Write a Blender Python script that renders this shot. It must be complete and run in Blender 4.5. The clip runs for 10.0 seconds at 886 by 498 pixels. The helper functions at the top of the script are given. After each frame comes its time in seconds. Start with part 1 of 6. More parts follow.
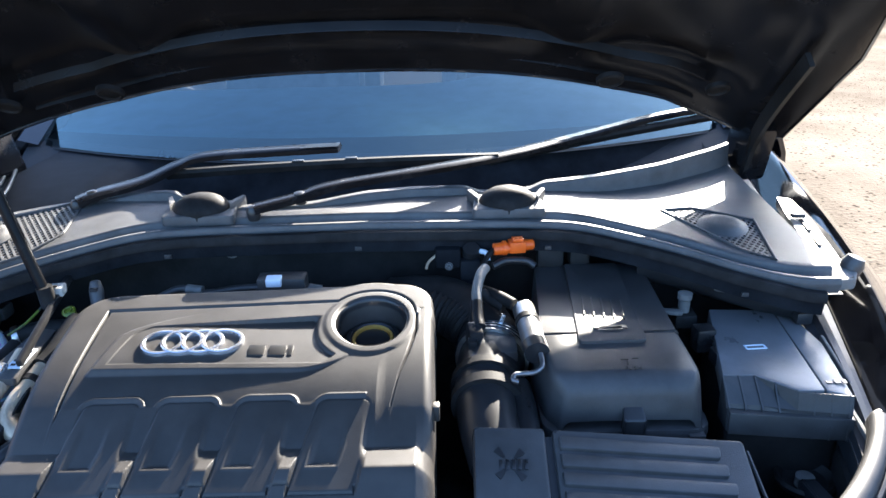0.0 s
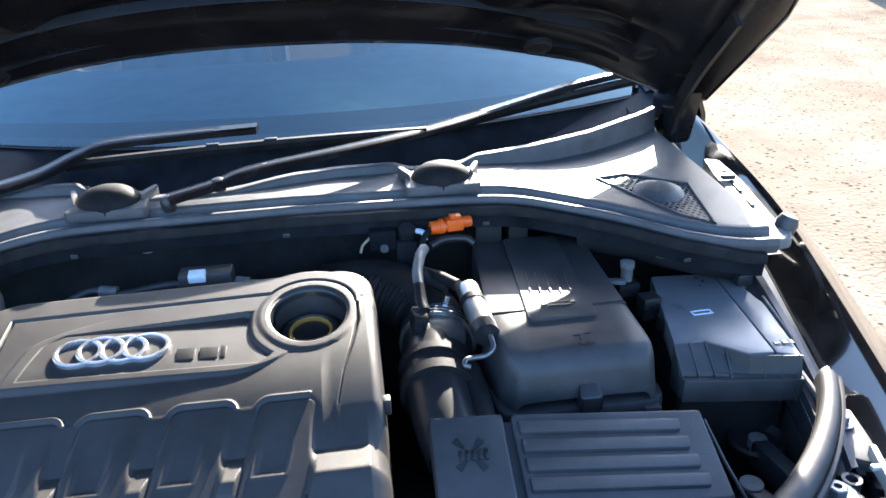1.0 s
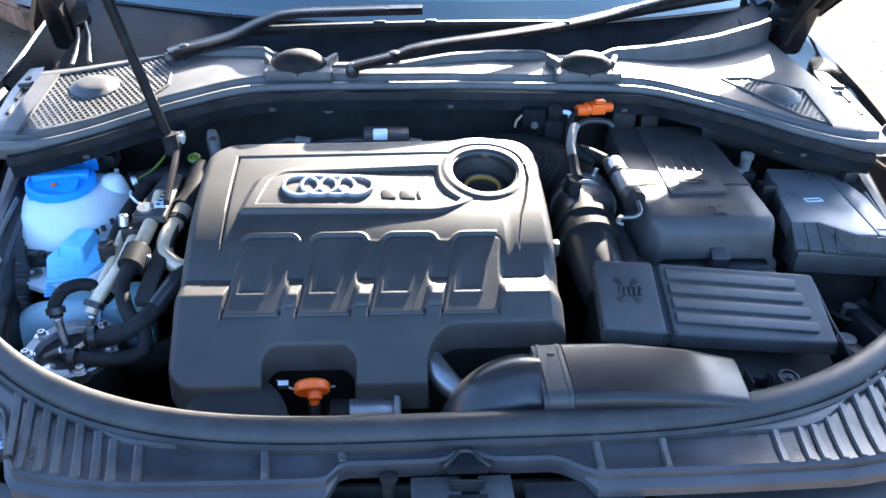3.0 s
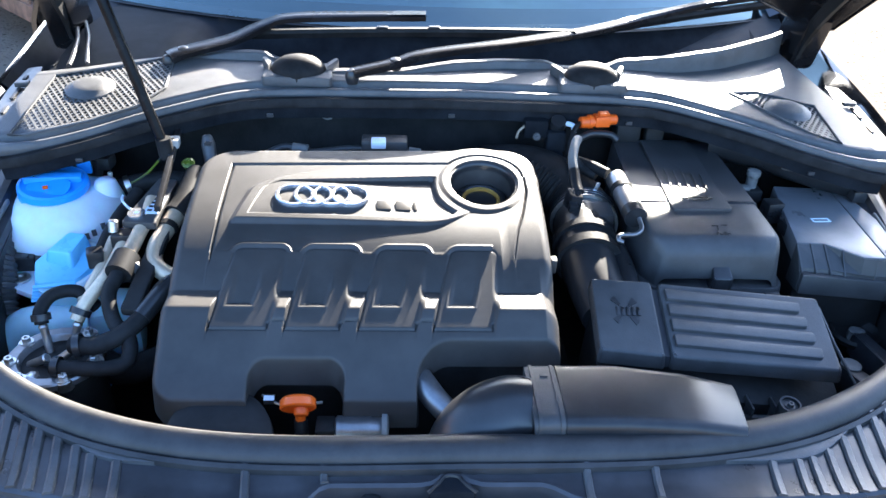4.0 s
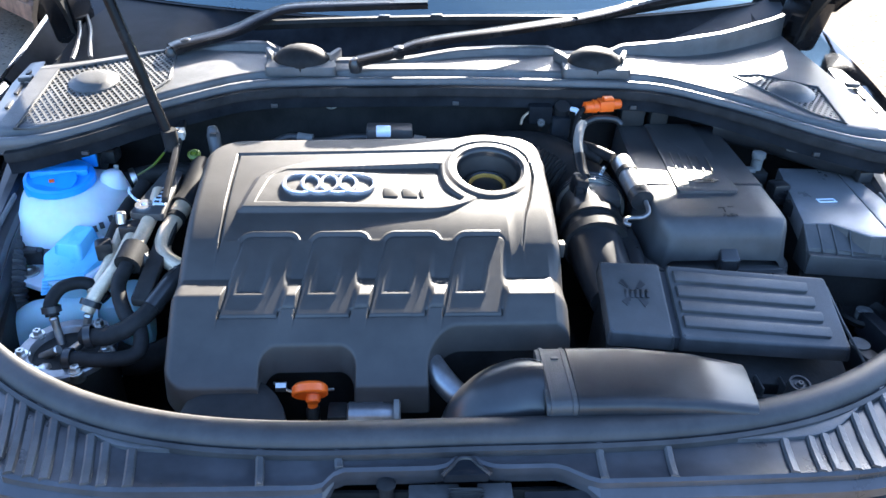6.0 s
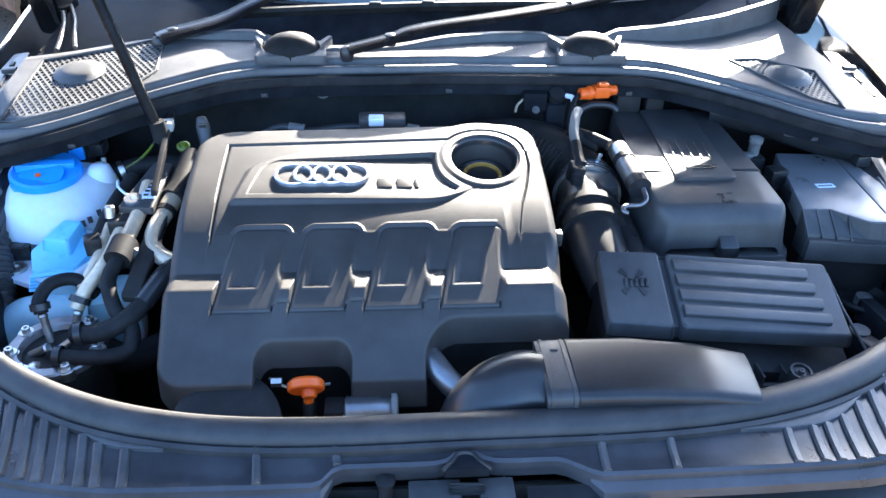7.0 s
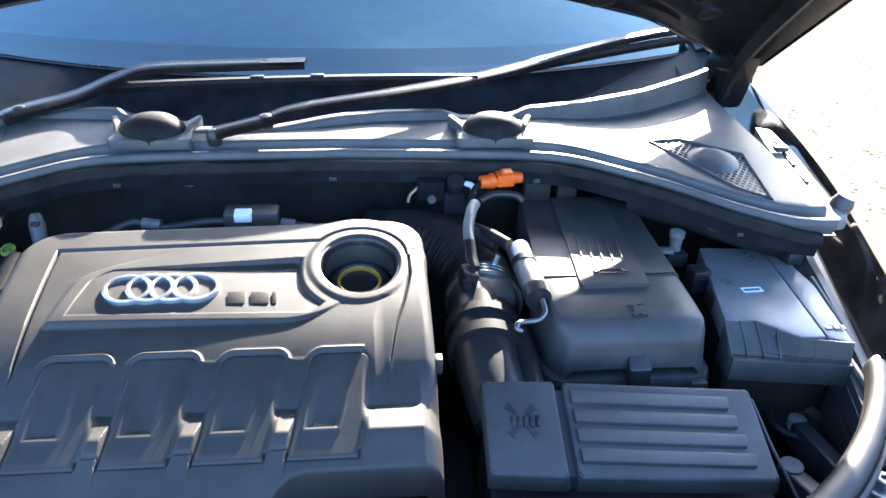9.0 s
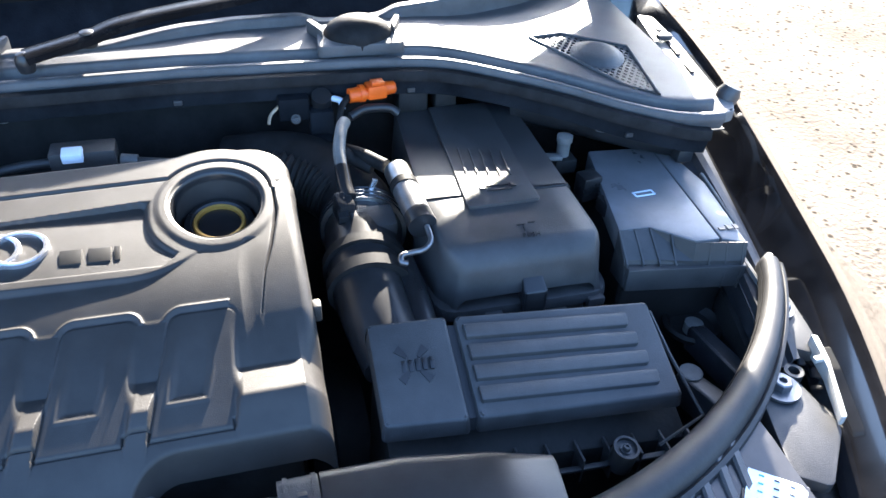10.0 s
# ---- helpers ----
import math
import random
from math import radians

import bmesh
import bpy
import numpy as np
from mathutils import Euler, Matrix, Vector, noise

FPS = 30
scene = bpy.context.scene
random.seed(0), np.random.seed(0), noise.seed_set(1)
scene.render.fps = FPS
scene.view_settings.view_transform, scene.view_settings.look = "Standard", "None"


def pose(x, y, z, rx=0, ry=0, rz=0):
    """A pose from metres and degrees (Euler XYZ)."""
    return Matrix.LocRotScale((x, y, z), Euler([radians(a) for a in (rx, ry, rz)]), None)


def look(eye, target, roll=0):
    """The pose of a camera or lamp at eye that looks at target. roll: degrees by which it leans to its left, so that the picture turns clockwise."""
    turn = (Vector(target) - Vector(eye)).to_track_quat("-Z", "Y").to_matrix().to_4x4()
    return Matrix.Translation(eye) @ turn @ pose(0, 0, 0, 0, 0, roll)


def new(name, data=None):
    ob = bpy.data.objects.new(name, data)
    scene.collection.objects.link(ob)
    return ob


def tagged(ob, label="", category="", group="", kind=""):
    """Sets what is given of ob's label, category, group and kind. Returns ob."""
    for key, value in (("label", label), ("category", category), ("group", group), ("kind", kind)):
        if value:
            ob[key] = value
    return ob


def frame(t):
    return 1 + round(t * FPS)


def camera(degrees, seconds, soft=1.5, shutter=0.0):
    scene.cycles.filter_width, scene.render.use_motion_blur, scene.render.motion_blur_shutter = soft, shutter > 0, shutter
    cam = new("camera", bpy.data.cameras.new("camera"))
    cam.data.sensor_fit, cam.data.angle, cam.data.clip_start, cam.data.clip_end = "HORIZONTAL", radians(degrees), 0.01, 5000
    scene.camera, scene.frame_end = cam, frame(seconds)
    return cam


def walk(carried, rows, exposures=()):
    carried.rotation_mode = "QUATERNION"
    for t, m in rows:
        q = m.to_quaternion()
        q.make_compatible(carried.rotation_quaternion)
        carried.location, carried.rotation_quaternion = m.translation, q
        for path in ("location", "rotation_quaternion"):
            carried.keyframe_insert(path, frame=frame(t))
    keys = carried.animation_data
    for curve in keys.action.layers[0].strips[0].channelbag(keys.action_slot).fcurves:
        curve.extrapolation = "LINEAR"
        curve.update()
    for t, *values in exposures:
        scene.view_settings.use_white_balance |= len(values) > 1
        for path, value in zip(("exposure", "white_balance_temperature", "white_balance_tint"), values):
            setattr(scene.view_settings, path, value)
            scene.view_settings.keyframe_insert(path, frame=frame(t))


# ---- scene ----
import functools

cam = camera(59.9, 10.0)
PATH = [
    (0, (0.134, -1.037, 1.31), (0.123, 0.807, 0.537), -1.5),
    (0.5, (0.147, -0.985, 1.31), (0.414, 0.829, 0.51), -2.1),
    (0.7, (0.14, -0.972, 1.301), (0.474, 0.824, 0.488), -2.0),
    (1, (0.103, -0.983, 1.299), (0.314, 0.818, 0.457), -2.0),
    (1.5, (0.044, -1.096, 1.304), (0.049, 0.685, 0.393), -3.6),
    (2, (-0.033, -1.147, 1.324), (0.013, 0.557, 0.278), -0.8),
    (2.5, (-0.111, -1.155, 1.323), (0.033, 0.54, 0.272), 1.5),
    (4, (-0.084, -1.118, 1.326), (0.035, 0.582, 0.278), 2.8),
    (4.5, (-0.084, -1.12, 1.324), (0.018, 0.578, 0.272), 2.5),
    (5, (-0.085, -1.125, 1.323), (0.017, 0.569, 0.266), 2.3),
    (5.5, (-0.089, -1.127, 1.321), (0.019, 0.567, 0.264), 2.0),
    (7, (-0.098, -1.109, 1.313), (0.041, 0.564, 0.225), 1.5),
    (7.5, (-0.094, -1.103, 1.311), (0.052, 0.559, 0.209), 1.3),
    (8, (-0.065, -1.107, 1.319), (0.079, 0.548, 0.205), 1.2),
    (8.5, (0.022, -1.097, 1.326), (0.15, 0.607, 0.288), 1.3),
    (9, (0.035, -0.945, 1.318), (0.25, 0.774, 0.319), 2.4),
    (9.5, (0.054, -0.857, 1.288), (0.526, 0.727, 0.163), 4.7),
    (10, (0.065, -0.855, 1.299), (0.54, 0.664, 0.088), 3.3),
]
walk(cam, [(t, look(eye, target, roll)) for t, eye, target, roll in PATH],
     exposures=[(0, 3.0, 6200, 10), (1, 3.05, 6200, 10), (1.5, 3.05, 6200, 10), (2.2, 3.45, 6200, 10), (5.5, 3.5, 6200, 10), (7, 3.6, 6200, 10), (8, 3.6, 6200, 10), (9, 3.55, 6200, 10), (10, 3.4, 6200, 10)])

# ---- light ----
SUN_TURN, SUN_UP = 20.5, 22.7
world = bpy.data.worlds.new("daylight")
scene.world = world
world.use_nodes = True
wn = world.node_tree
sky = wn.nodes.new("ShaderNodeTexSky")
sky.sky_type, sky.sun_disc = "NISHITA", False
sky.ozone_density, sky.dust_density = 5.0, 3.4
sky.sun_elevation, sky.sun_rotation = radians(SUN_UP), radians(SUN_TURN)
wn.links.new(sky.outputs[0], wn.nodes["Background"].inputs[0])
wn.nodes["Background"].inputs[1].default_value = 0.115
sun_data = bpy.data.lights.new("sun", "SUN")
sun_data.energy, sun_data.angle, sun_data.color = 5.0, radians(0.6), (1.0, 0.9, 0.76)
sun = new("sun", sun_data)
sun.matrix_world = look((math.sin(radians(SUN_TURN)) * 9, math.cos(radians(SUN_TURN)) * 9, 9 * math.tan(radians(SUN_UP))), (0, 0, 0))


# ---- materials ----
def material(name, colour, rough=0.5, metal=0.0, grain=0.0, grain_size=600.0, stain=0.15, stain_size=14.0, rough_var=0.1,
             coat=0.0, through_light=0.0, tint=None, per_piece=0.0, specular=0.5):
    """Two scales of variation: stains in colour and gloss, and a fine grain in the relief."""
    m = bpy.data.materials.new(name)
    m.use_nodes = True
    n, l = m.node_tree.nodes, m.node_tree.links
    b = n["Principled BSDF"]
    b.inputs["Roughness"].default_value, b.inputs["Metallic"].default_value = rough, metal
    b.inputs["Coat Weight"].default_value, b.inputs["Coat Roughness"].default_value = coat, 0.04
    b.inputs["Specular IOR Level"].default_value = specular
    b.inputs["Transmission Weight"].default_value = 0.0
    if through_light:
        b.inputs["Subsurface Weight"].default_value, b.inputs["Subsurface Scale"].default_value = through_light, 0.02
    where = n.new("ShaderNodeTexCoord")
    spots = n.new("ShaderNodeTexNoise")
    spots.inputs["Scale"].default_value, spots.inputs["Detail"].default_value, spots.inputs["Roughness"].default_value = stain_size, 6.0, 0.65
    l.new(where.outputs["Object"], spots.inputs["Vector"])
    ramp = n.new("ShaderNodeMapRange")
    ramp.inputs["From Min"].default_value, ramp.inputs["From Max"].default_value = 0.3, 0.7
    l.new(spots.outputs["Fac"], ramp.inputs["Value"])
    mix = n.new("ShaderNodeMix")
    mix.data_type = "RGBA"
    other = tint or tuple(min(1.0, c * (1 + 2.2 * stain) + 0.02 * stain) for c in colour)
    mix.inputs["A"].default_value, mix.inputs["B"].default_value = (*[c * (1 - stain) for c in colour], 1), (*other, 1)
    l.new(ramp.outputs[0], mix.inputs["Factor"])
    out = mix.outputs["Result"]
    if per_piece:
        info, hue = n.new("ShaderNodeObjectInfo"), n.new("ShaderNodeHueSaturation")
        vary = n.new("ShaderNodeMapRange")
        vary.inputs["To Min"].default_value, vary.inputs["To Max"].default_value = 1 - per_piece, 1 + per_piece
        l.new(info.outputs["Random"], vary.inputs["Value"])
        l.new(vary.outputs[0], hue.inputs["Value"])
        l.new(out, hue.inputs["Color"])
        out = hue.outputs[0]
    l.new(out, b.inputs["Base Color"])
    gloss = n.new("ShaderNodeMapRange")
    gloss.inputs["To Min"].default_value, gloss.inputs["To Max"].default_value = max(0.02, rough - rough_var), min(1.0, rough + rough_var)
    l.new(spots.outputs["Fac"], gloss.inputs["Value"])
    l.new(gloss.outputs[0], b.inputs["Roughness"])
    if grain:
        fine, bump = n.new("ShaderNodeTexNoise"), n.new("ShaderNodeBump")
        fine.inputs["Scale"].default_value, fine.inputs["Detail"].default_value = grain_size, 3.0
        bump.inputs["Strength"].default_value, bump.inputs["Distance"].default_value = grain, 0.001
        l.new(where.outputs["Object"], fine.inputs["Vector"])
        l.new(fine.outputs["Fac"], bump.inputs["Height"])
        l.new(bump.outputs[0], b.inputs["Normal"])
    return m


PLASTIC = material("black grained plastic", (0.034, 0.0335, 0.034), 0.45, grain=0.35, grain_size=900, stain=0.25, rough_var=0.08)
COVER = material("engine cover plastic", (0.034, 0.031, 0.0285), 0.50, specular=0.42, grain=0.2, grain_size=1100, stain=0.18, rough_var=0.06)
COWL = material("cowl plastic", (0.070, 0.070, 0.071), 0.54, grain=0.4, grain_size=900, stain=0.25)
SMOOTH = material("smooth black plastic", (0.014, 0.014, 0.015), 0.3, grain=0.08, grain_size=500, stain=0.3)
DARK = material("dirty dark metal", (0.007, 0.0068, 0.0066), 0.6, specular=0.3, grain=0.4, grain_size=200, stain=0.5)
RUBBER = material("weathered rubber", (0.010, 0.0098, 0.010), 0.62, grain=0.15, specular=0.15, rough_var=0.08, grain_size=500, stain=0.35, stain_size=30)
SEAL = material("smooth seal rubber", (0.019, 0.018, 0.018), 0.52, grain=0.12, grain_size=400, stain=0.3, stain_size=25)
PAINT = material("black car paint", (0.004, 0.004, 0.005), 0.12, stain=0.4, coat=1.0, rough_var=0.05)
INNER = material("dusty painted sheet", (0.020, 0.021, 0.024), 0.36, grain=0.1, grain_size=150, stain=0.5, specular=0.45)
UNDER = material("black painted bonnet frame", (0.005, 0.0045, 0.005), 0.25, stain=0.2, specular=0.4, coat=0.0, rough_var=0.1)
# Sky sheen and sun on the fuse box lid are put into this base.
LID = material("satin black plastic paled by sky and sun", (0.125, 0.128, 0.135), 0.30, grain=0.3, grain_size=700, stain=0.2)
DUSTY = material("dusty dark plastic", (0.045, 0.045, 0.046), 0.4, grain=0.3, grain_size=400, stain=0.35)
RAIL = material("grey seam sealer", (0.13, 0.127, 0.12), 0.5, grain=0.3, grain_size=300, stain=0.35)
CHROME = material("satin chrome", (0.68, 0.69, 0.72), 0.24, metal=0.85, stain=0.05, rough_var=0.05)
STEEL = material("brushed aluminium", (0.5, 0.49, 0.47), 0.34, metal=1.0, grain=0.3, grain_size=350, stain=0.35)
WHITE = material("milky tank plastic", (0.62, 0.68, 0.74), 0.35, stain=0.08, through_light=0.35, grain=0.05)
AQUA = material("pale blue tank plastic", (0.40, 0.60, 0.68), 0.35, stain=0.1, through_light=0.3)
BLUE = material("blue cap plastic", (0.03, 0.30, 0.88), 0.3, stain=0.1, grain=0.1)
PALEBLUE = material("light blue cap plastic", (0.20, 0.60, 0.95), 0.3, stain=0.08, grain=0.1)
ORANGE = material("orange plastic", (0.85, 0.115, 0.008), 0.4, stain=0.15, grain=0.1)
# Tan sleeves, warmed in colour for sunlight that does not reach them.
TAN = material("braided tan sleeve warmed as by sun", (0.52, 0.41, 0.29), 0.38, metal=0.4, grain=0.9, grain_size=420, stain=0.3)
LABEL = material("printed sticker", (0.62, 0.7, 0.8), 0.4, stain=0.12)
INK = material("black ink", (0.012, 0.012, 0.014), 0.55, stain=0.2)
BADGE = material("dark badge metal", (0.018, 0.017, 0.016), 0.38, stain=0.2)
GREYMETAL = material("dull grey metal", (0.20, 0.20, 0.205), 0.36, metal=0.85, grain=0.2, grain_size=350, stain=0.3)
GOLD = material("oily brass", (0.72, 0.34, 0.08), 0.35, metal=0.4, stain=0.4)
YELLOW = material("yellow-green plastic", (0.07, 0.10, 0.005), 0.4, stain=0.2)
LEATHER = material("grey trim", (0.09, 0.1, 0.11), 0.6, grain=0.4, grain_size=300, stain=0.2)
BRICK = material("brown roof tile", (0.2, 0.09, 0.05), 0.8, grain=0.6, grain_size=20, stain=0.3, per_piece=0.2)
RENDERED = material("tan house wall", (0.45, 0.36, 0.25), 0.85, grain=0.6, grain_size=30, stain=0.2)
RUST = material("rusty brown steel", (0.17, 0.085, 0.05), 0.8, grain=0.8, grain_size=60, stain=0.5, stain_size=9)
SILVER = material("silver car paint", (0.55, 0.58, 0.62), 0.25, metal=0.5, stain=0.05, coat=1.0)
OFFWHITE = material("aged white plastic", (0.42, 0.41, 0.38), 0.45, stain=0.2)
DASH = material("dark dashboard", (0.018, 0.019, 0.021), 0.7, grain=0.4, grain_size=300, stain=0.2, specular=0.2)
# The teal adds to the sky's reflection seen in the windscreen.
SKYDASH = material("dashboard tinted as by reflected sky", (0.12, 0.20, 0.23), 0.7, grain=0.4, grain_size=300, stain=0.12, specular=0.2)
WIPER = material("satin black wiper paint", (0.004, 0.004, 0.005), 0.26, stain=0.3, specular=0.12)
WELLRIDGE = material("moulded grey-black ridge", (0.013, 0.0145, 0.018), 0.38, stain=0.2, grain=0.3, grain_size=600)
# Shade and a little blue skylight are put into this base colour.
SHADEBLACK = material("black plastic darkened as by shade", (0.009, 0.0105, 0.013), 0.6, stain=0.3, specular=0.03, grain=0.3, grain_size=400)
DUCT = material("smooth duct plastic", (0.016, 0.016, 0.017), 0.36, grain=0.08, grain_size=700, stain=0.25, specular=0.4)
GLOSS = material("glossy black plastic", (0.028, 0.028, 0.031), 0.3, stain=0.35, grain=0.05, grain_size=60, specular=0.6)
WHITEPAINT = material("white paint", (0.78, 0.78, 0.76), 0.4, stain=0.06)


def glass_material():
    m = bpy.data.materials.new("windscreen glass")
    m.use_nodes = True
    n, l = m.node_tree.nodes, m.node_tree.links
    clear, shine, mix, fres = (n.new("ShaderNode" + k) for k in ("BsdfTransparent", "BsdfGlossy", "MixShader", "Fresnel"))
    clear.inputs[0].default_value = (0.74, 0.82, 0.86, 1)
    shine.inputs["Roughness"].default_value = 0.015
    shine.inputs["Color"].default_value = (0.72, 0.97, 1.0, 1)
    fres.inputs["IOR"].default_value = 1.95
    l.new(fres.outputs[0], mix.inputs[0])
    l.new(clear.outputs[0], mix.inputs[1])
    l.new(shine.outputs[0], mix.inputs[2])
    l.new(mix.outputs[0], n["Material Output"].inputs[0])
    return m


GLASS = glass_material()


def ground_material():
    m = material("sunlit sandy gravel", (0.15, 0.126, 0.099), 0.9, grain=0.8, grain_size=45, stain=0.22, stain_size=1.3, specular=0.0)
    n, l = m.node_tree.nodes, m.node_tree.links
    b = n["Principled BSDF"]
    where = n.new("ShaderNodeTexCoord")
    stones = n.new("ShaderNodeTexVoronoi")
    stones.inputs["Scale"].default_value = 26.0
    l.new(where.outputs["Object"], stones.inputs["Vector"])
    clump = n.new("ShaderNodeTexNoise")
    clump.inputs["Scale"].default_value, clump.inputs["Detail"].default_value = 9.0, 5.0
    l.new(where.outputs["Object"], clump.inputs["Vector"])
    less = n.new("ShaderNodeMath")
    less.operation = "MULTIPLY"
    l.new(stones.outputs["Distance"], less.inputs[0])
    l.new(clump.outputs["Fac"], less.inputs[1])
    ramp = n.new("ShaderNodeMapRange")
    ramp.inputs["From Min"].default_value, ramp.inputs["From Max"].default_value = 0.06, 0.13
    ramp.inputs["To Min"].default_value, ramp.inputs["To Max"].default_value = 0.25, 1.0
    l.new(less.outputs[0], ramp.inputs["Value"])
    old = b.inputs["Base Color"].links[0].from_socket
    mult = n.new("ShaderNodeMix")
    mult.data_type, mult.blend_type = "RGBA", "MULTIPLY"
    mult.inputs["Factor"].default_value = 1.0
    l.new(old, mult.inputs["A"])
    l.new(ramp.outputs[0], mult.inputs["B"])
    l.new(mult.outputs["Result"], b.inputs["Base Color"])
    for node in n:
        if node.type == "BUMP":
            node.inputs["Distance"].default_value = 0.010
    return m


GRAVEL = ground_material()


# ---- mesh helpers ----
def thing(name, label, category, at=(0, 0, 0), group="", kind=""):
    ob = new(name)
    ob.empty_display_size = 0.02
    ob.location = at
    return tagged(ob, label, category, group, kind)


def part(name, bm, mat, parent=None, label="", smooth=True, angle=38):
    me = bpy.data.meshes.new(name)
    bm.normal_update()
    for e in bm.edges:
        if len(e.link_faces) == 2 and e.calc_face_angle(0) > radians(angle):
            e.smooth = False
    for f in bm.faces:
        f.smooth = smooth
    bm.to_mesh(me)
    bm.free()
    me.materials.append(mat)
    ob = new(name, me)
    if parent:
        ob.parent = parent
        base, p = Vector(), parent
        while p:
            base, p = base + p.location, p.parent
        me.transform(Matrix.Translation(-base))
    return tagged(ob, label)


def single(name, bm, mat, label, category, group="", kind="", smooth=True, angle=38):
    return tagged(part(name, bm, mat, None, "", smooth, angle), label, category, group, kind)


def box(centre, size, bevel=0.0, turn=(0, 0, 0), bm=None, segments=2):
    bm = bm or bmesh.new()
    made = bmesh.ops.create_cube(bm, size=1.0, matrix=pose(*centre, *turn) @ Matrix.Diagonal((*size, 1)))["verts"]
    if bevel:
        edges = list({e for v in made for e in v.link_edges})
        bmesh.ops.bevel(bm, geom=edges, offset=bevel, segments=segments, affect="EDGES", profile=0.6)
    return bm


def prism(outline, low, high, bevel=0.0, bm=None, segments=2, taper=0.0):
    """A slab over an outline in plan. low, high: a height, or a function of x, y. taper: how far the foot stands out."""
    bm = bm or bmesh.new()
    at = lambda h, x, y: h(x, y) if callable(h) else h
    cx, cy = sum(p[0] for p in outline) / len(outline), sum(p[1] for p in outline) / len(outline)
    top = [bm.verts.new((x, y, at(high, x, y))) for x, y in outline]
    foot = []
    for x, y in outline:
        d = Vector((x - cx, y - cy))
        k = 1 + taper / max(d.length, 1e-6)
        foot.append(bm.verts.new((cx + d.x * k, cy + d.y * k, at(low, x, y))))
    faces = [bm.faces.new(top), bm.faces.new(foot[::-1])]
    n = len(top)
    for i in range(n):
        faces.append(bm.faces.new((top[i], foot[i], foot[(i + 1) % n], top[(i + 1) % n])))
    bmesh.ops.recalc_face_normals(bm, faces=faces)
    if bevel:
        bmesh.ops.bevel(bm, geom=list({e for f in faces for e in f.edges}), offset=bevel, segments=segments, affect="EDGES", profile=0.6)
    return bm


def rounded(corners, radius, steps=5):
    """A polygon in plan with rounded corners; radius may be a list."""
    out, n = [], len(corners)
    for i in range(n):
        a, b, c = (Vector(corners[(i + k) % n]) for k in (-1, 0, 1))
        r = radius[i] if isinstance(radius, (list, tuple)) else radius
        u, v = (a - b), (c - b)
        r = min(r, u.length * 0.49, v.length * 0.49)
        p, q = b + u.normalized() * r, b + v.normalized() * r
        for k in range(steps + 1):
            s = k / steps
            out.append(tuple((1 - s) ** 2 * p + 2 * s * (1 - s) * b + s * s * q))
    return out


def spline(points, per=8):
    """A smooth line through points."""
    pts = [Vector(p) for p in points]
    pts = [2 * pts[0] - pts[1], *pts, 2 * pts[-1] - pts[-2]]
    out = []
    for i in range(1, len(pts) - 2):
        a, b, c, d = pts[i - 1 : i + 3]
        for k in range(per):
            t = k / per
            out.append(0.5 * (2 * b + (c - a) * t + (2 * a - 5 * b + 4 * c - d) * t * t + (3 * b - a - 3 * c + d) * t ** 3))
    return [*out, pts[-2]]


def sweep(line, section, bm=None, up=(0, 0, 1), caps=True, closed=True):
    """Moves a section (list of (side, height), or a function of 0..1 that gives one) along a line, upright."""
    bm = bm or bmesh.new()
    rings, n = [], len(line)
    for i, p in enumerate(line):
        ahead = (line[min(i + 1, n - 1)] - line[max(i - 1, 0)]).normalized()
        side = ahead.cross(Vector(up))
        side = side.normalized() if side.length > 1e-5 else Vector((1, 0, 0))
        above = side.cross(ahead)
        ring = section(i / (n - 1)) if callable(section) else section
        rings.append([bm.verts.new(p + s * side + h * above) for s, h in ring])
    for a, b in zip(rings, rings[1:]):
        for j in range(len(a) if closed else len(a) - 1):
            k = (j + 1) % len(a)
            bm.faces.new((a[j], a[k], b[k], b[j]))
    if caps and closed:
        bm.faces.new(rings[0][::-1])
        bm.faces.new(rings[-1])
    bmesh.ops.recalc_face_normals(bm, faces=bm.faces[:])
    return bm


def tube(points, radius, per=8, sides=14, bm=None, smooth_line=True):
    """A hose through points; radius: a number, or a function of 0..1."""
    bm = bm or bmesh.new()
    line = spline(points, per) if smooth_line else [Vector(p) for p in points]
    n, rings, side = len(line), [], None
    for i, p in enumerate(line):
        ahead = (line[min(i + 1, n - 1)] - line[max(i - 1, 0)]).normalized()
        if side is None:
            side = ahead.cross(Vector((0.13, 0.21, 1))).normalized()
        side = (side - ahead * side.dot(ahead)).normalized()
        other = ahead.cross(side)
        r = radius(i / (n - 1)) if callable(radius) else radius
        rings.append([bm.verts.new(p + r * (math.cos(a) * side + math.sin(a) * other)) for a in (2 * math.pi * k / sides for k in range(sides))])
    for a, b in zip(rings, rings[1:]):
        for j in range(sides):
            bm.faces.new((a[j], a[(j + 1) % sides], b[(j + 1) % sides], b[j]))
    bm.faces.new(rings[0][::-1])
    bm.faces.new(rings[-1])
    bmesh.ops.recalc_face_normals(bm, faces=bm.faces[:])
    return bm


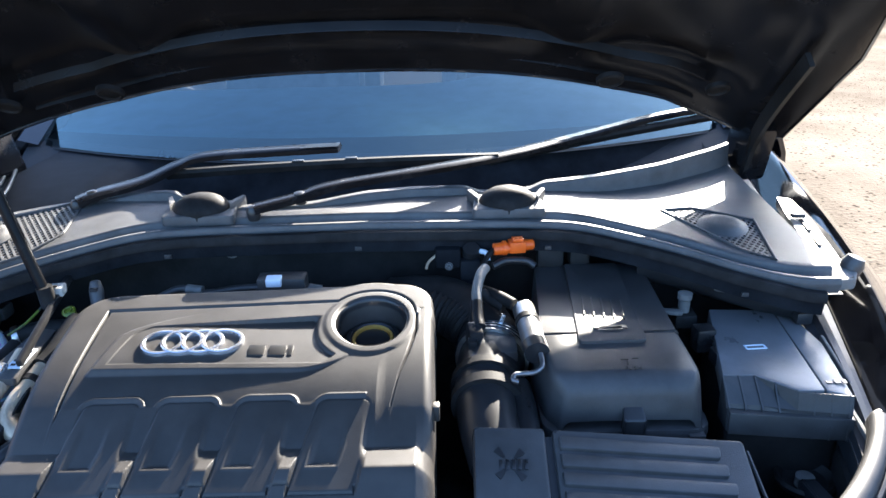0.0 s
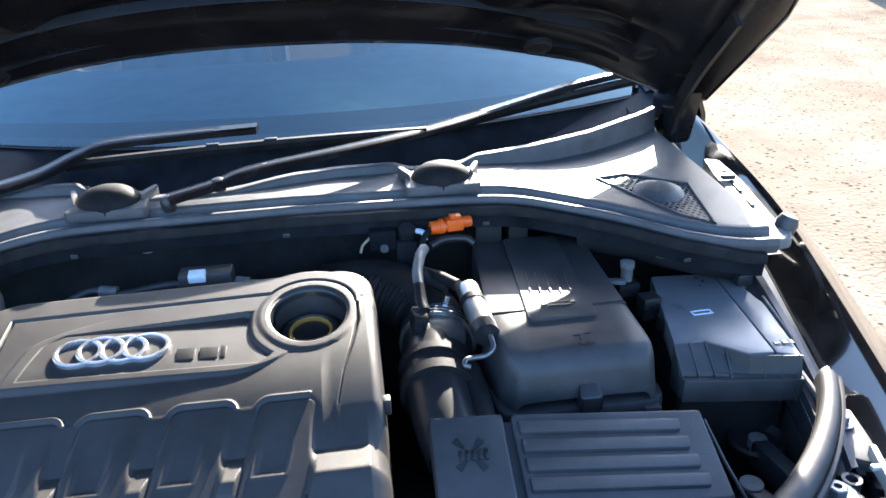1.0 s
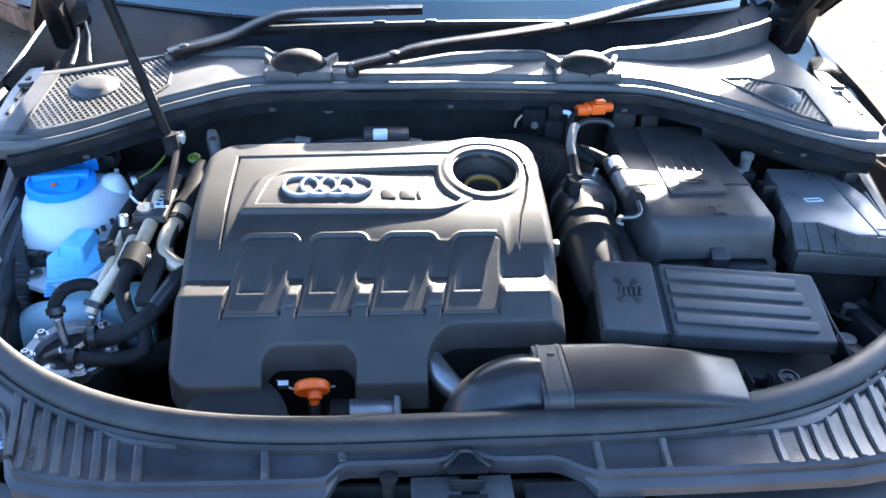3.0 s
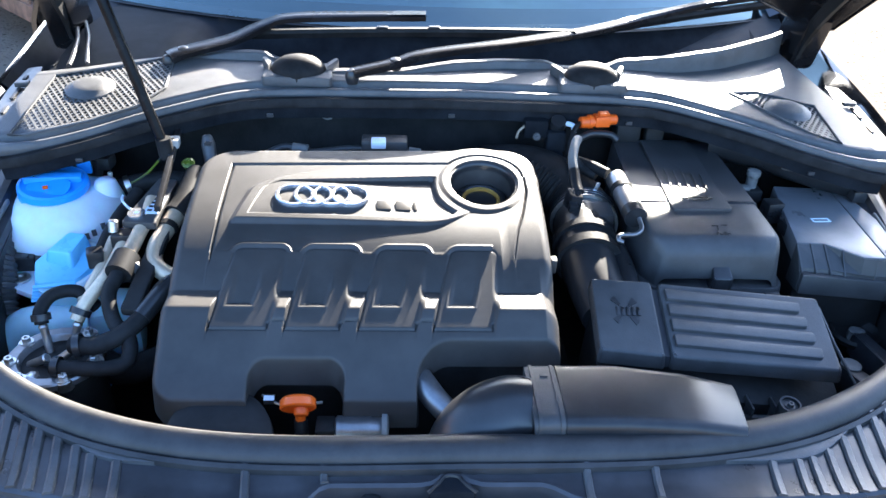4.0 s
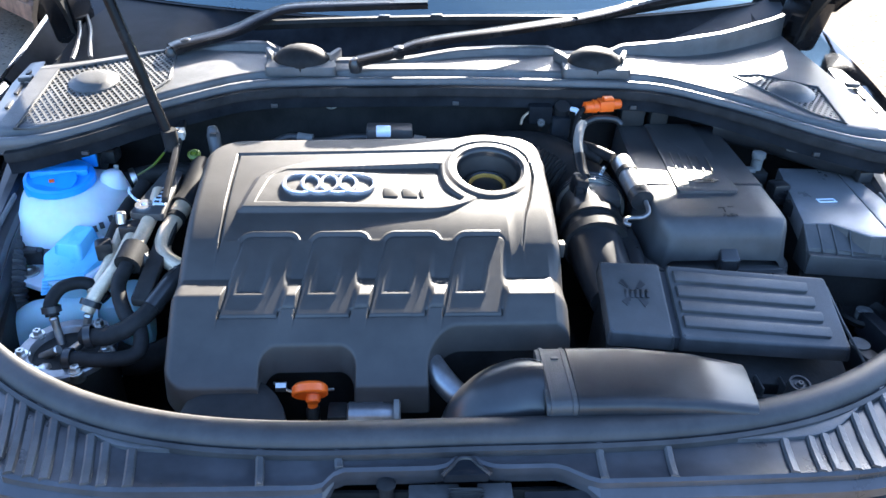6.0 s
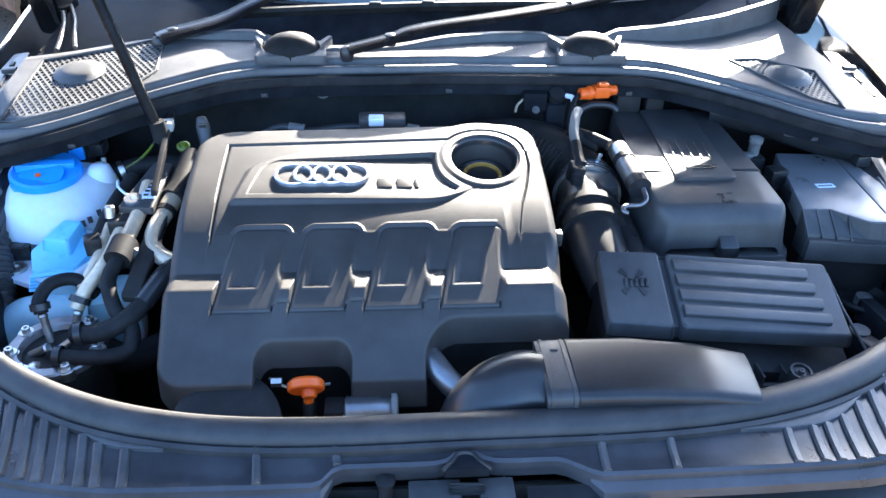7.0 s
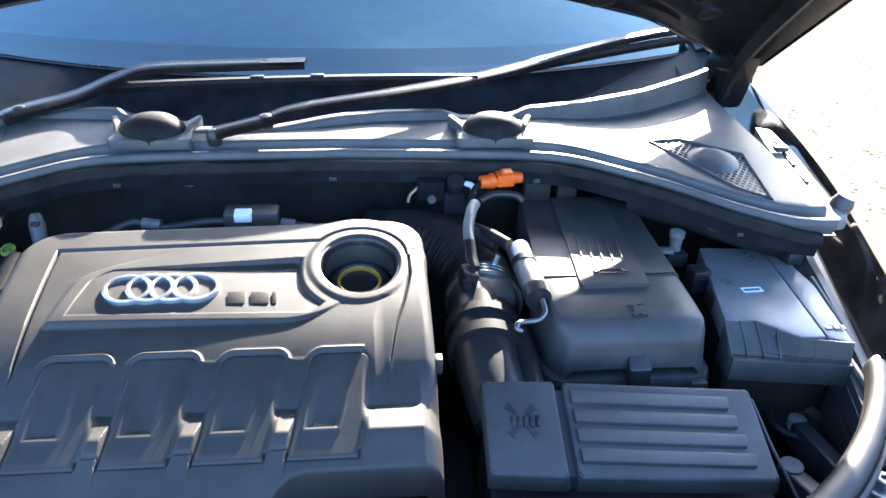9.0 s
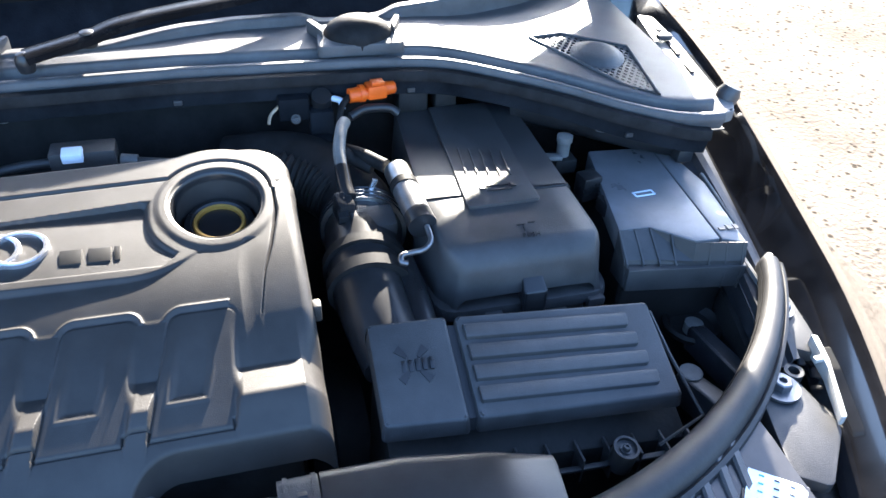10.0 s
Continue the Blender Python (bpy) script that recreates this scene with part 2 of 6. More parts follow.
def lathe(profile, at=(0, 0, 0), turn=(0, 0, 0), sides=32, bm=None, closed=True):
    """Turns a profile of (radius, height) round the upright axis, then lays it at a pose."""
    bm = bm or bmesh.new()
    m, rings = pose(*at, *turn), []
    for r, z in profile:
        rings.append([bm.verts.new(m @ Vector((max(r, 1e-5) * math.cos(a), max(r, 1e-5) * math.sin(a), z))) for a in (2 * math.pi * k / sides for k in range(sides))])
    for a, b in zip(rings, rings[1:]):
        for j in range(sides):
            bm.faces.new((a[j], a[(j + 1) % sides], b[(j + 1) % sides], b[j]))
    if closed:
        bm.faces.new(rings[0][::-1])
        bm.faces.new(rings[-1])
    bmesh.ops.recalc_face_normals(bm, faces=bm.faces[:])
    return bm


def sheet(rows, bm=None, thick=0.0):
    """A surface through rows of points; thick: its thickness, downwards."""
    bm = bm or bmesh.new()
    vs = [[bm.verts.new(p) for p in row] for row in rows]
    faces = []
    for a, b in zip(vs, vs[1:]):
        for j in range(len(a) - 1):
            faces.append(bm.faces.new((a[j], a[j + 1], b[j + 1], b[j])))
    bmesh.ops.recalc_face_normals(bm, faces=faces)
    if sum(f.normal.z for f in faces) < 0:
        bmesh.ops.reverse_faces(bm, faces=faces)
    if thick:
        bm.normal_update()
        low = [[bm.verts.new(v.co - v.normal * thick) for v in row] for row in vs]
        for a, b in zip(low, low[1:]):
            for j in range(len(a) - 1):
                bm.faces.new((a[j], b[j], b[j + 1], a[j + 1]))
        n, k = len(vs) - 1, len(vs[0]) - 1
        for line, under in ((vs[0], low[0]), (vs[n], low[n]), ([r[0] for r in vs], [r[0] for r in low]), ([r[k] for r in vs], [r[k] for r in low])):
            for j in range(len(line) - 1):
                bm.faces.new((line[j], line[j + 1], under[j + 1], under[j]))
        bmesh.ops.recalc_face_normals(bm, faces=bm.faces[:])
    return bm


def hexbolt(at, r, h, turn=(0, 0, 0), washer=1.5):
    bm = lathe([(r * washer, 0), (r * washer, h * 0.25), (r * 1.02, h * 0.25)], at, turn, 20)
    lathe([(r, h * 0.2), (r, h * 0.9), (r * 0.85, h), (r * 0.45, h), (r * 0.45, h * 0.6)], at, turn, 6, bm)
    return bm


def smooth(a, b, v):
    """0 below a, 1 above b, smoothly between; works on arrays."""
    t = np.clip((v - a) / (b - a), 0, 1)
    return t * t * (3 - 2 * t)


def relief(xs, ys, inside, height, skirt=(), skirt_out=0.0):
    """A moulded shell: a fine grid over xs, ys, cut where inside(x, y) < 0, at height(x, y), its rim turned down by the steps of skirt."""
    X, Y = np.meshgrid(xs, ys, indexing="ij")
    h = xs[1] - xs[0]
    D = inside(X, Y)
    e = h * 0.25
    gx, gy = (inside(X + e, Y) - inside(X - e, Y)) / (2 * e), (inside(X, Y + e) - inside(X, Y - e)) / (2 * e)
    g = np.maximum(np.hypot(gx, gy), 1e-6)
    near = (D < 0) & (D > -1.3 * h)
    X = np.where(near, X - D * gx / g ** 2, X)
    Y = np.where(near, Y - D * gy / g ** 2, Y)
    Z = height(X, Y)
    ok = D > -1.3 * h
    live = D >= 0
    a, b = X.shape
    keep = ok[:-1, :-1] & ok[1:, :-1] & ok[1:, 1:] & ok[:-1, 1:]
    some = live[:-1, :-1] | live[1:, :-1] | live[1:, 1:] | live[:-1, 1:]
    index = np.arange(a * b).reshape(a, b)
    i, j = np.nonzero(keep & some)
    quads = np.stack([index[i, j], index[i + 1, j], index[i + 1, j + 1], index[i, j + 1]], 1)
    used, back = np.unique(quads, return_inverse=True)
    quads = back.reshape(quads.shape)
    co = np.stack([X.ravel(), Y.ravel(), Z.ravel()], 1)[used]
    me = bpy.data.meshes.new("shell")
    me.from_pydata(co.tolist(), [], quads.tolist())
    bm = bmesh.new()
    bm.from_mesh(me)
    bpy.data.meshes.remove(me)
    rim = [e for e in bm.edges if len(e.link_faces) == 1]
    for out, down in skirt:
        made = bmesh.ops.extrude_edge_only(bm, edges=rim)["geom"]
        rim = [e for e in made if isinstance(e, bmesh.types.BMEdge)]
        for v in {v for e in rim for v in e.verts}:
            gxx = float(inside(np.array(v.co.x + 0.001), np.array(v.co.y)) - inside(np.array(v.co.x - 0.001), np.array(v.co.y)))
            gyy = float(inside(np.array(v.co.x), np.array(v.co.y + 0.001)) - inside(np.array(v.co.x), np.array(v.co.y - 0.001)))
            k = math.hypot(gxx, gyy) or 1.0
            v.co += Vector((-gxx / k * out, -gyy / k * out, -down))
    return bm


def roundrect(X, Y, x0, x1, y0, y1, r):
    """Distance inwards from the edge of a rounded rectangle."""
    qx, qy = np.abs(X - (x0 + x1) / 2) - (x1 - x0) / 2 + r, np.abs(Y - (y0 + y1) / 2) - (y1 - y0) / 2 + r
    return r - (np.hypot(np.maximum(qx, 0), np.maximum(qy, 0)) + np.minimum(np.maximum(qx, qy), 0))


# ---- ground ----
def build_ground():
    bm = bmesh.new()
    xs = [-2000, -60, -12, -6, -3, 0, 3, 6, 12, 60, 2000]
    sheet([[Vector((x, y, 0)) for x in xs] for y in xs], bm)
    single("ground", bm, GRAVEL, "pale sandy gravel yard in full sun", "ground", kind="structure")


build_ground()


# ---- the car's body ----
def eased(x, xs, ys, span=0.03):
    """A line through points with its corners rounded off."""
    return sum(float(np.interp(x + span * k / 3, xs, ys)) for k in range(-3, 4)) / 7


def wing_edge(y):
    """Half width of the bonnet's opening at y."""
    return eased(y, (-0.66, -0.5, -0.38, -0.23, -0.03, 0.04, 0.19, 0.4, 0.66), (0.555, 0.622, 0.664, 0.694, 0.731, 0.742, 0.751, 0.768, 0.782), 0.05)


def rail_width(y):
    """How much of its full width the inner rail has at y."""
    return 0.62 + 0.38 * smooth(-0.25, 0.0, y)


def wing_top(y):
    return 0.845 + 0.15 * y - 0.05 * max(0.0, y - 0.15)


body = thing("car_body", "glossy black car with its engine bay open", "car", (0, 0, 0))


def build_wing(side, name):
    ys = [0.62 - 0.04 * k for k in range(32)]
    rows = []
    for y in ys:
        x, z = wing_edge(y), wing_top(y)
        row = [(x - 0.047, z - 0.052), (x - 0.030, z - 0.034), (x - 0.010, z - 0.010), (x - 0.004, z - 0.002), (x - 0.001, z), (x + 0.003, z - 0.003), (x + 0.04, z - 0.036), (x + 0.08, z - 0.08), (0.845, z - 0.14), (0.875, z - 0.3), (0.87, z - 0.55)]
        if side < 0:
            row[5:8] = [(x + 0.002, z - 0.004), (x + 0.014, z - 0.034), (x + 0.055, z - 0.10)]
        rows.append([Vector((side * a, y, b)) for a, b in row])
    part(name, sheet(rows, thick=0.003), PAINT, body, "glossy black front wing")
    rows = []
    for y in ys:
        x, z = wing_edge(y), wing_top(y) - 0.038
        row = [(x - 0.106, z - 0.05), (x - 0.105, z - 0.012), (x - 0.100, z - 0.004), (x - 0.085, z - 0.001), (x - 0.079, z + 0.006), (x - 0.067, z + 0.006), (x - 0.062, z - 0.004), (x - 0.048, z - 0.006)]
        rows.append([Vector((side * (x - 0.047 + (a - x + 0.047) * rail_width(y)), y, b)) for a, b in row])
    part("inner_rail", sheet([r for r, y in zip(rows, ys) if y > -0.46], thick=0.002), INNER, body, "dusty black inner wing rail")


build_wing(1, "wing")
build_wing(-1, "wing")


def build_tub():
    """The dark walls and floor of the engine bay."""
    bm = sheet([[Vector((x, y, 0.4 + 0.03 * math.sin(9 * x) * math.cos(7 * y))) for x in np.linspace(-0.75, 0.75, 16)] for y in np.linspace(-0.7, 0.3, 12)], thick=0.01)
    part("undertray", bm, DARK, body, "dark grimy undertray")
    for s in (1, -1):
        rows = []
        for y in np.linspace(-0.52, 0.14, 14):
            x = wing_edge(y) - 0.047 - 0.055 * rail_width(y)
            rows.append([Vector((s * x, y, wing_top(y) - 0.05)), Vector((s * (x + 0.006), y, wing_top(y) - 0.075)), Vector((s * (x + 0.045), y, wing_top(y) - 0.11)), Vector((s * (x + 0.04), y, 0.62)), Vector((s * x, y, 0.4))])
        part("inner_wing", sheet(rows, thick=0.003), INNER, body, "dusty dark inner wing panel")
    rows = []
    for x in np.linspace(-0.65, 0.65, 40):
        rows.append([Vector((x, 0.095, 0.872)), Vector((x, 0.10, 0.84)), Vector((x, 0.075 + 0.01 * math.sin(8 * x), 0.74)), Vector((x, 0.10, 0.4))])
    part("bulkhead", sheet(rows, thick=0.004), DARK, body, "dark sound-deadened bulkhead")
    rows = [[Vector((x, -0.60 + 0.2 * abs(x / 0.62) ** 3.5, z)) for z in (0.70, 0.6, 0.4)] for x in np.linspace(-0.64, 0.64, 30)]
    part("front_panel", sheet(rows, thick=0.004), DARK, body)


build_tub()


# ---- windscreen, dashboard and roof ----
def screen_base(x):
    return 0.31 + 0.22 * (x / 0.7) ** 2, 0.922 - 0.012 * (x / 0.7) ** 2


def build_screen():
    rows = []
    for k in range(15):
        s, row = k / 14, []
        for x in np.linspace(-0.74, 0.74, 33):
            y, z = screen_base(x)
            xx = x * (1 - 0.16 * s)
            row.append(Vector((xx, y + 0.86 * s - 0.05 * (x / 0.74) ** 2 * s, z + 0.445 * s + 0.035 * s * (1 - s) * 4 * 0.5)))
        rows.append(row)
    glass = tagged(part("windscreen", sheet(rows), GLASS, body, "clean tinted windscreen reflecting a blue sky"))
    glass.visible_shadow = False
    frit = [[r + Vector((0, -0.002, -0.004)) for r in rows[0]], [r * 0.35 + q * 0.65 + Vector((0, 0, -0.004)) for r, q in zip(rows[1], rows[0])]]
    part("screen_border", sheet(frit, thick=0.001), SMOOTH, body, "black border of the windscreen")
    top = rows[-1]
    roof = [[p + Vector((0, d, h)) for p in top] for d, h in ((0, 0.0), (0.08, 0.006), (0.5, 0.03), (1.2, 0.01), (1.7, -0.1), (2.1, -0.5), (2.2, -1.0))]
    part("roof", sheet(roof, thick=0.004), PAINT, body, "glossy black roof")
    for s in (1, -1):
        pillar = [Vector((s * (0.742 - 0.118 * k / 8), 0.53 + 0.81 * k / 8, 0.912 + 0.445 * k / 8)) for k in range(9)]
        part("pillar", sweep(pillar, [(-0.03, -0.03), (-0.03, 0.0), (-0.01, 0.012), (0.03, 0.0), (0.035, -0.03)]), PAINT, body, "black windscreen pillar")
        door = [[Vector((s * x, y, z)) for x, z in ((0.87, 0.35), (0.88, 0.6), (0.86, 0.85), (0.82, 0.96), (0.79, 1.01))] for y in np.linspace(0.55, 2.6, 5)]
        part("door", sheet(door, thick=0.01), PAINT, body, "glossy black car door")
    rows = []
    for k, (y, z) in enumerate(((0.30, 0.86), (0.42, 0.915), (0.47, 0.925), (0.88, 0.95), (0.93, 0.92), (0.95, 0.7))):
        rows.append([Vector((x, y + (0.12 * (x / 0.7) ** 2 if k < 3 else 0), z + (0.035 * math.exp(-((x - 0.36) / 0.16) ** 2) if k == 3 else 0))) for x in np.linspace(-0.74, 0.74, 30)])
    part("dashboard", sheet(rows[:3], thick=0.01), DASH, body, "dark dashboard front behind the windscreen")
    # Sky reflected by the glass is put into the top's pale colour.
    part("dashboard_top", sheet(rows[2:], thick=0.01), SKYDASH, body, "dashboard top behind the windscreen, tinted as by reflected sky")
    floor = sheet([[Vector((x, y, 0.35)) for x in (-0.85, 0, 0.85)] for y in (0.3, 1.5, 2.8)], thick=0.01)
    part("cabin_floor", floor, LEATHER, body)
    for x in (-0.36, 0.36):
        for y, k in ((1.55, 1.0), (2.4, 0.9)):
            bm = box((x, y, 0.78 * k), (0.46, 0.14, 0.62), 0.05, (-14, 0, 0))
            part("seat_back", bm, LEATHER, body, "grey front seat")
            part("headrest", box((x, y + 0.08, 1.2 * k), (0.24, 0.09, 0.16), 0.035, (-10, 0, 0)), LEATHER, body, "rounded grey headrest")
    for s in (1, -1):
        pillar = [Vector((s * (0.79 - 0.16 * k / 4), 1.75 + 0.05 * k / 4, 1.0 + 0.38 * k / 4)) for k in range(5)]
        part("door_pillar", sweep(pillar, [(-0.09, -0.02), (-0.09, 0.02), (0.09, 0.02), (0.09, -0.02)], up=(1, 0, 0)), LEATHER, body, "dark door pillar")
    # Unseen rails and panes, added to keep the sun off the dashboard.
    for s in (1, -1):
        rail = [Vector((s * (0.64 + 0.012 * math.sin(math.pi * k / 6)), 1.30 + 0.25 * k, 1.375 + 0.02 * math.sin(math.pi * k / 6))) for k in range(7)]
        part("roof_rail", sweep(rail, [(-0.035, -0.18), (-0.045, 0.0), (0.0, 0.015), (0.045, 0.0), (0.045, -0.18)]), PAINT, body, "unseen black roof rail over the side window, added to block sun")
        pane = [[Vector((s * (0.79 - 0.145 * k / 5 - 0.012 * (k / 5) ** 2), y + 0.10 * k / 5 * (1 - j / 6), 1.005 + 0.36 * k / 5 - 0.12 * max(0, 1 - j / 2.2) * k / 5)) for k in range(6)] for j, y in enumerate(np.linspace(0.78, 2.6, 7))]
        part("side_window", sheet(pane), GLASS, body, "unseen tinted side window, added to dim the sun")
    ring = [Vector((0.36 + 0.18 * math.cos(a), 1.02 - 0.07 * math.sin(a), 0.93 + 0.17 * math.sin(a))) for a in np.linspace(0, 2 * math.pi, 33)]
    part("steering_wheel", tube(ring, 0.014, smooth_line=False), LEATHER, body, "dark leather steering wheel")


build_screen()


# ---- the plastic cowl in front of the windscreen ----
def smoothf(a, b, v):
    return float(smooth(a, b, v))


@functools.lru_cache(maxsize=None)
def cowl_front(x):
    """Plan line and height of the cowl's front edge."""
    a = abs(x)
    return (eased(a, (-0.3, 0, 0.25, 0.33, 0.40, 0.47, 0.53, 0.60, 0.70), (0.048, 0.048, 0.042, 0.030, -0.004, -0.035, -0.080, -0.122, -0.125)),
            eased(a, (-0.3, 0.33, 0.40, 0.47, 0.53, 0.60, 0.70), (0.900, 0.897, 0.890, 0.880, 0.872, 0.868, 0.868)))


cowl = thing("windscreen_cowl", "weathered grey-black plastic windscreen cowl", "cowl", (0, 0.1, 0.9))


@functools.lru_cache(maxsize=None)
def cowl_section(x):
    """Points across the cowl from its front bead over the shelf and the rear lip to the wipers' trough."""
    y0, z0 = cowl_front(x)
    a = abs(x)
    caps = math.exp(-(((x + 0.245) / 0.056) ** 6)) + math.exp(-(((x - 0.229) / 0.056) ** 6))
    if x > -0.2:
        yl = eased(x, (-0.3, -0.17, -0.124, -0.072, 0.02, 0.078, 0.2, 0.28, 0.386, 0.501, 0.615, 0.70), (0.104, 0.098, 0.098, 0.106, 0.131, 0.144, 0.147, 0.157, 0.182, 0.222, 0.294, 0.370), 0.016)
        deep = 0.015 * smoothf(0.26, 0.44, x)
        lift = 0.011 * smoothf(0.3, 0.66, x)
        zl, rise = 0.9090 - deep, 0.0125 - 0.0085 * smoothf(0.02, -0.10, x) + deep + lift
    else:
        yl = eased(a, (0.1, 0.19, 0.24, 0.31, 0.44, 0.52, 0.62, 0.70), (0.10, 0.105, 0.140, 0.152, 0.158, 0.142, 0.092, 0.06), 0.02)
        zl, rise = 0.9090 - 0.009 * smoothf(0.40, 0.60, a), 0.0125 * (1 - smoothf(0.33, 0.45, a)) + 0.001
    rise *= 1 - 0.8 * caps
    ys, zs = y0 + 0.032, z0 + 0.0075
    yl = max(yl, ys + 0.012)
    return [(y0 + 0.004, z0 - 0.020), (y0 - 0.001, z0 - 0.006), (y0 + 0.001, z0 + 0.0008), (y0 + 0.003, z0 + 0.0022), (y0 + 0.009, z0 + 0.0022), (y0 + 0.0125, z0 - 0.0008), (y0 + 0.015, z0 - 0.007), (y0 + 0.026, z0 - 0.006), (ys - 0.003, zs - 0.002), (ys, zs), ((ys + yl) / 2, (zs + zl) / 2 + 0.001),
            (yl - 0.003, zl), (yl - 0.0005, zl + rise * 0.85), (yl + 0.0015, zl + rise), (yl + 0.013, zl + rise), (yl + 0.017, zl + rise - 0.014)]


def grille_zone(x, y):
    """True on the meshed corner of the cowl."""
    y0, _ = cowl_front(round(x, 3))
    a = abs(x)
    if x < 0:
        return 0.445 + 0.11 * (y - 0.044) < a < 0.625 and max(y0 + 0.038, 0.046 - 1.9 * (a - 0.442)) < y < 0.165 - 0.50 * (a - 0.456)
    return 0.472 < a < 0.594 + 0.16 * y and max(y0 + 0.038, 0.094 - 1.7 * (a - 0.47)) < y < min(0.098 + 0.24 * (a - 0.47), 0.1105 - 0.58 * (a - 0.522))


def build_cowl():
    bm = bmesh.new()
    xs = np.linspace(-0.652, 0.652, 241)
    rows = []
    for x in xs:
        pts = [Vector((x, y, z)) for y, z in cowl_section(x)]
        fine = []
        for i, (p, q) in enumerate(zip(pts, pts[1:])):
            n = 16 if i in (9, 10) else 3
            fine += [p.lerp(q, k / n) for k in range(n)]
        rows.append(fine + [pts[-1]])
    sheet(rows, bm)
    holes = [f for f in bm.faces if grille_zone(f.calc_center_median().x, f.calc_center_median().y)]
    bmesh.ops.delete(bm, geom=holes, context="FACES")
    part("panel", bm, COWL, cowl, "grey-black moulded cowl panel", angle=50)


build_cowl()


def build_wiper_well():
    rows = []
    for x in np.linspace(-0.655, 0.655, 91):
        y, z = cowl_section(x)[-1]
        gy, gz = screen_base(x)
        out = smoothf(0.57, 0.70, x) if x > 0 else smoothf(0.36, 0.5, -x)
        rows.append([Vector((x, y - 0.002, z - 0.001)), Vector((x, y + 0.01, z - 0.06 * (1 - out))), Vector((x, (y + gy) / 2, 0.81 + 0.10 * out)), Vector((x, gy - 0.012, gz - 0.03 + 0.022 * out)), Vector((x, gy + 0.012, gz - 0.007))])
    # The trough's shade is in its colour.
    part("wiper_well", sheet(rows, thick=0.002), SHADEBLACK, cowl, "plastic trough under the wipers, coloured as in shade")
    for line in ([(-0.688, 0.362), (-0.644, 0.243), (-0.632, 0.197), (-0.622, 0.150), (-0.616, 0.118)], [(-0.673, 0.362), (-0.630, 0.255), (-0.614, 0.203), (-0.598, 0.150), (-0.590, 0.128)]):
        part("ridge", tube([Vector((x, y, 0.9030 + 0.0085 * smoothf(0.12, 0.25, y))) for x, y in line], 0.0036, sides=10), WELLRIDGE, cowl, "moulded ridge of the trough")
    # Added dark sheet for the shaded gutter, left only; the right is sunlit.
    rows = [[Vector((-a, y, z)) for a, z in ((0.652, 0.895), (0.668, 0.850), (wing_edge(y) - 0.050, wing_top(y) - 0.042), (wing_edge(y) - 0.030, wing_top(y) - 0.026), (wing_edge(y) - 0.008, wing_top(y) - 0.002))] for y in np.linspace(0.14, 0.50, 10)]
    part("hinge_shade_sheet", sheet(rows, thick=0.002), SHADEBLACK, cowl, "black sheet standing in for the shaded gutter round the bonnet hinge")


build_wiper_well()


def cowl_height(x, y):
    sec = cowl_section(round(float(x), 4))[9:12]
    return float(np.interp(y, [p[0] for p in sec], [p[1] for p in sec]))


def build_grille(side):
    """A diamond mesh in the corner of the cowl, over a black sheet for the shaded hollow, with a round cap."""
    bm = bmesh.new()
    pitch, wide = 0.0070, 0.0034
    for d in (1, -1):
        for k in range(-60, 60):
            run = []
            for s in np.arange(-0.3, 0.3, 0.0012):
                x, y = 0.54 + (s + k * pitch) * 0.7071, 0.03 + (s - k * pitch) * d * 0.7071 * 1.45
                if grille_zone(side * x, y):
                    run.append((x, y))
                else:
                    if len(run) > 1:
                        lay(bm, run, side, wide, 0.0002 * d)
                    run = []
            if len(run) > 1:
                lay(bm, run, side, wide, 0.0002 * d)
    part("mesh_grille", bm, COWL, cowl, "black plastic diamond mesh")
    # Black sheet that puts the hollow's shade behind the mesh.
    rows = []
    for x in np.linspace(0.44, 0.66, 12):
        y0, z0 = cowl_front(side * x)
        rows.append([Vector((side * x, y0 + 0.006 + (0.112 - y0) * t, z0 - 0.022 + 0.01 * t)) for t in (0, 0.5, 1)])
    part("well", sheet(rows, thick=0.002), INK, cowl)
    cx, cy = (0.548, 0.040) if side > 0 else (0.560, 0.046)
    cz = cowl_height(side * cx, cy)
    if side > 0:
        border = [(0.470, 0.097), (0.5218, 0.1105), (0.604, 0.063), (0.584, -0.073), (0.548, -0.038), (0.505, 0.0365), (0.470, 0.097)]
    else:
        border = [(0.446, 0.046), (0.458, 0.163), (0.54, 0.123), (0.624, 0.081), (0.625, -0.10), (0.604, -0.10), (0.53, -0.055), (0.475, -0.013), (0.446, 0.046)]
    rim = [Vector((side * x, y, cowl_height(side * x, y) + 0.0008)) for x, y in border]
    part("grille_border", tube(rim, 0.0022, sides=6, smooth_line=False), COWL, cowl)
    part("strut_cap", lathe([(0.037, -0.012), (0.037, 0.0015), (0.034, 0.003), (0.030, 0.004), (0.027, 0.0065), (0.021, 0.0085), (0.012, 0.0093), (0, 0.0095)], (side * cx, cy, cz), (8, 0, 0), 36), COWL, cowl, "round grey plastic strut cap")


def lay(bm, run, side, wide, lift):
    """A flat strip of the mesh along points in plan."""
    (xa, ya), (xb, yb) = run[0], run[-1]
    n = Vector((-(yb - ya), xb - xa)).normalized() * wide / 2
    vs = []
    for x, y in run[:-1:6] + run[-1:]:
        z = cowl_height(side * x, y) - 0.0005 + lift
        vs.append([bm.verts.new((side * (x + s * n.x), y + s * n.y, z + h)) for s, h in ((-1, -0.0009), (-1, 0), (1, 0), (1, -0.0009))])
    for a, b in zip(vs, vs[1:]):
        for j in range(3):
            bm.faces.new((a[j], a[j + 1], b[j + 1], b[j]))


build_grille(1)
build_grille(-1)


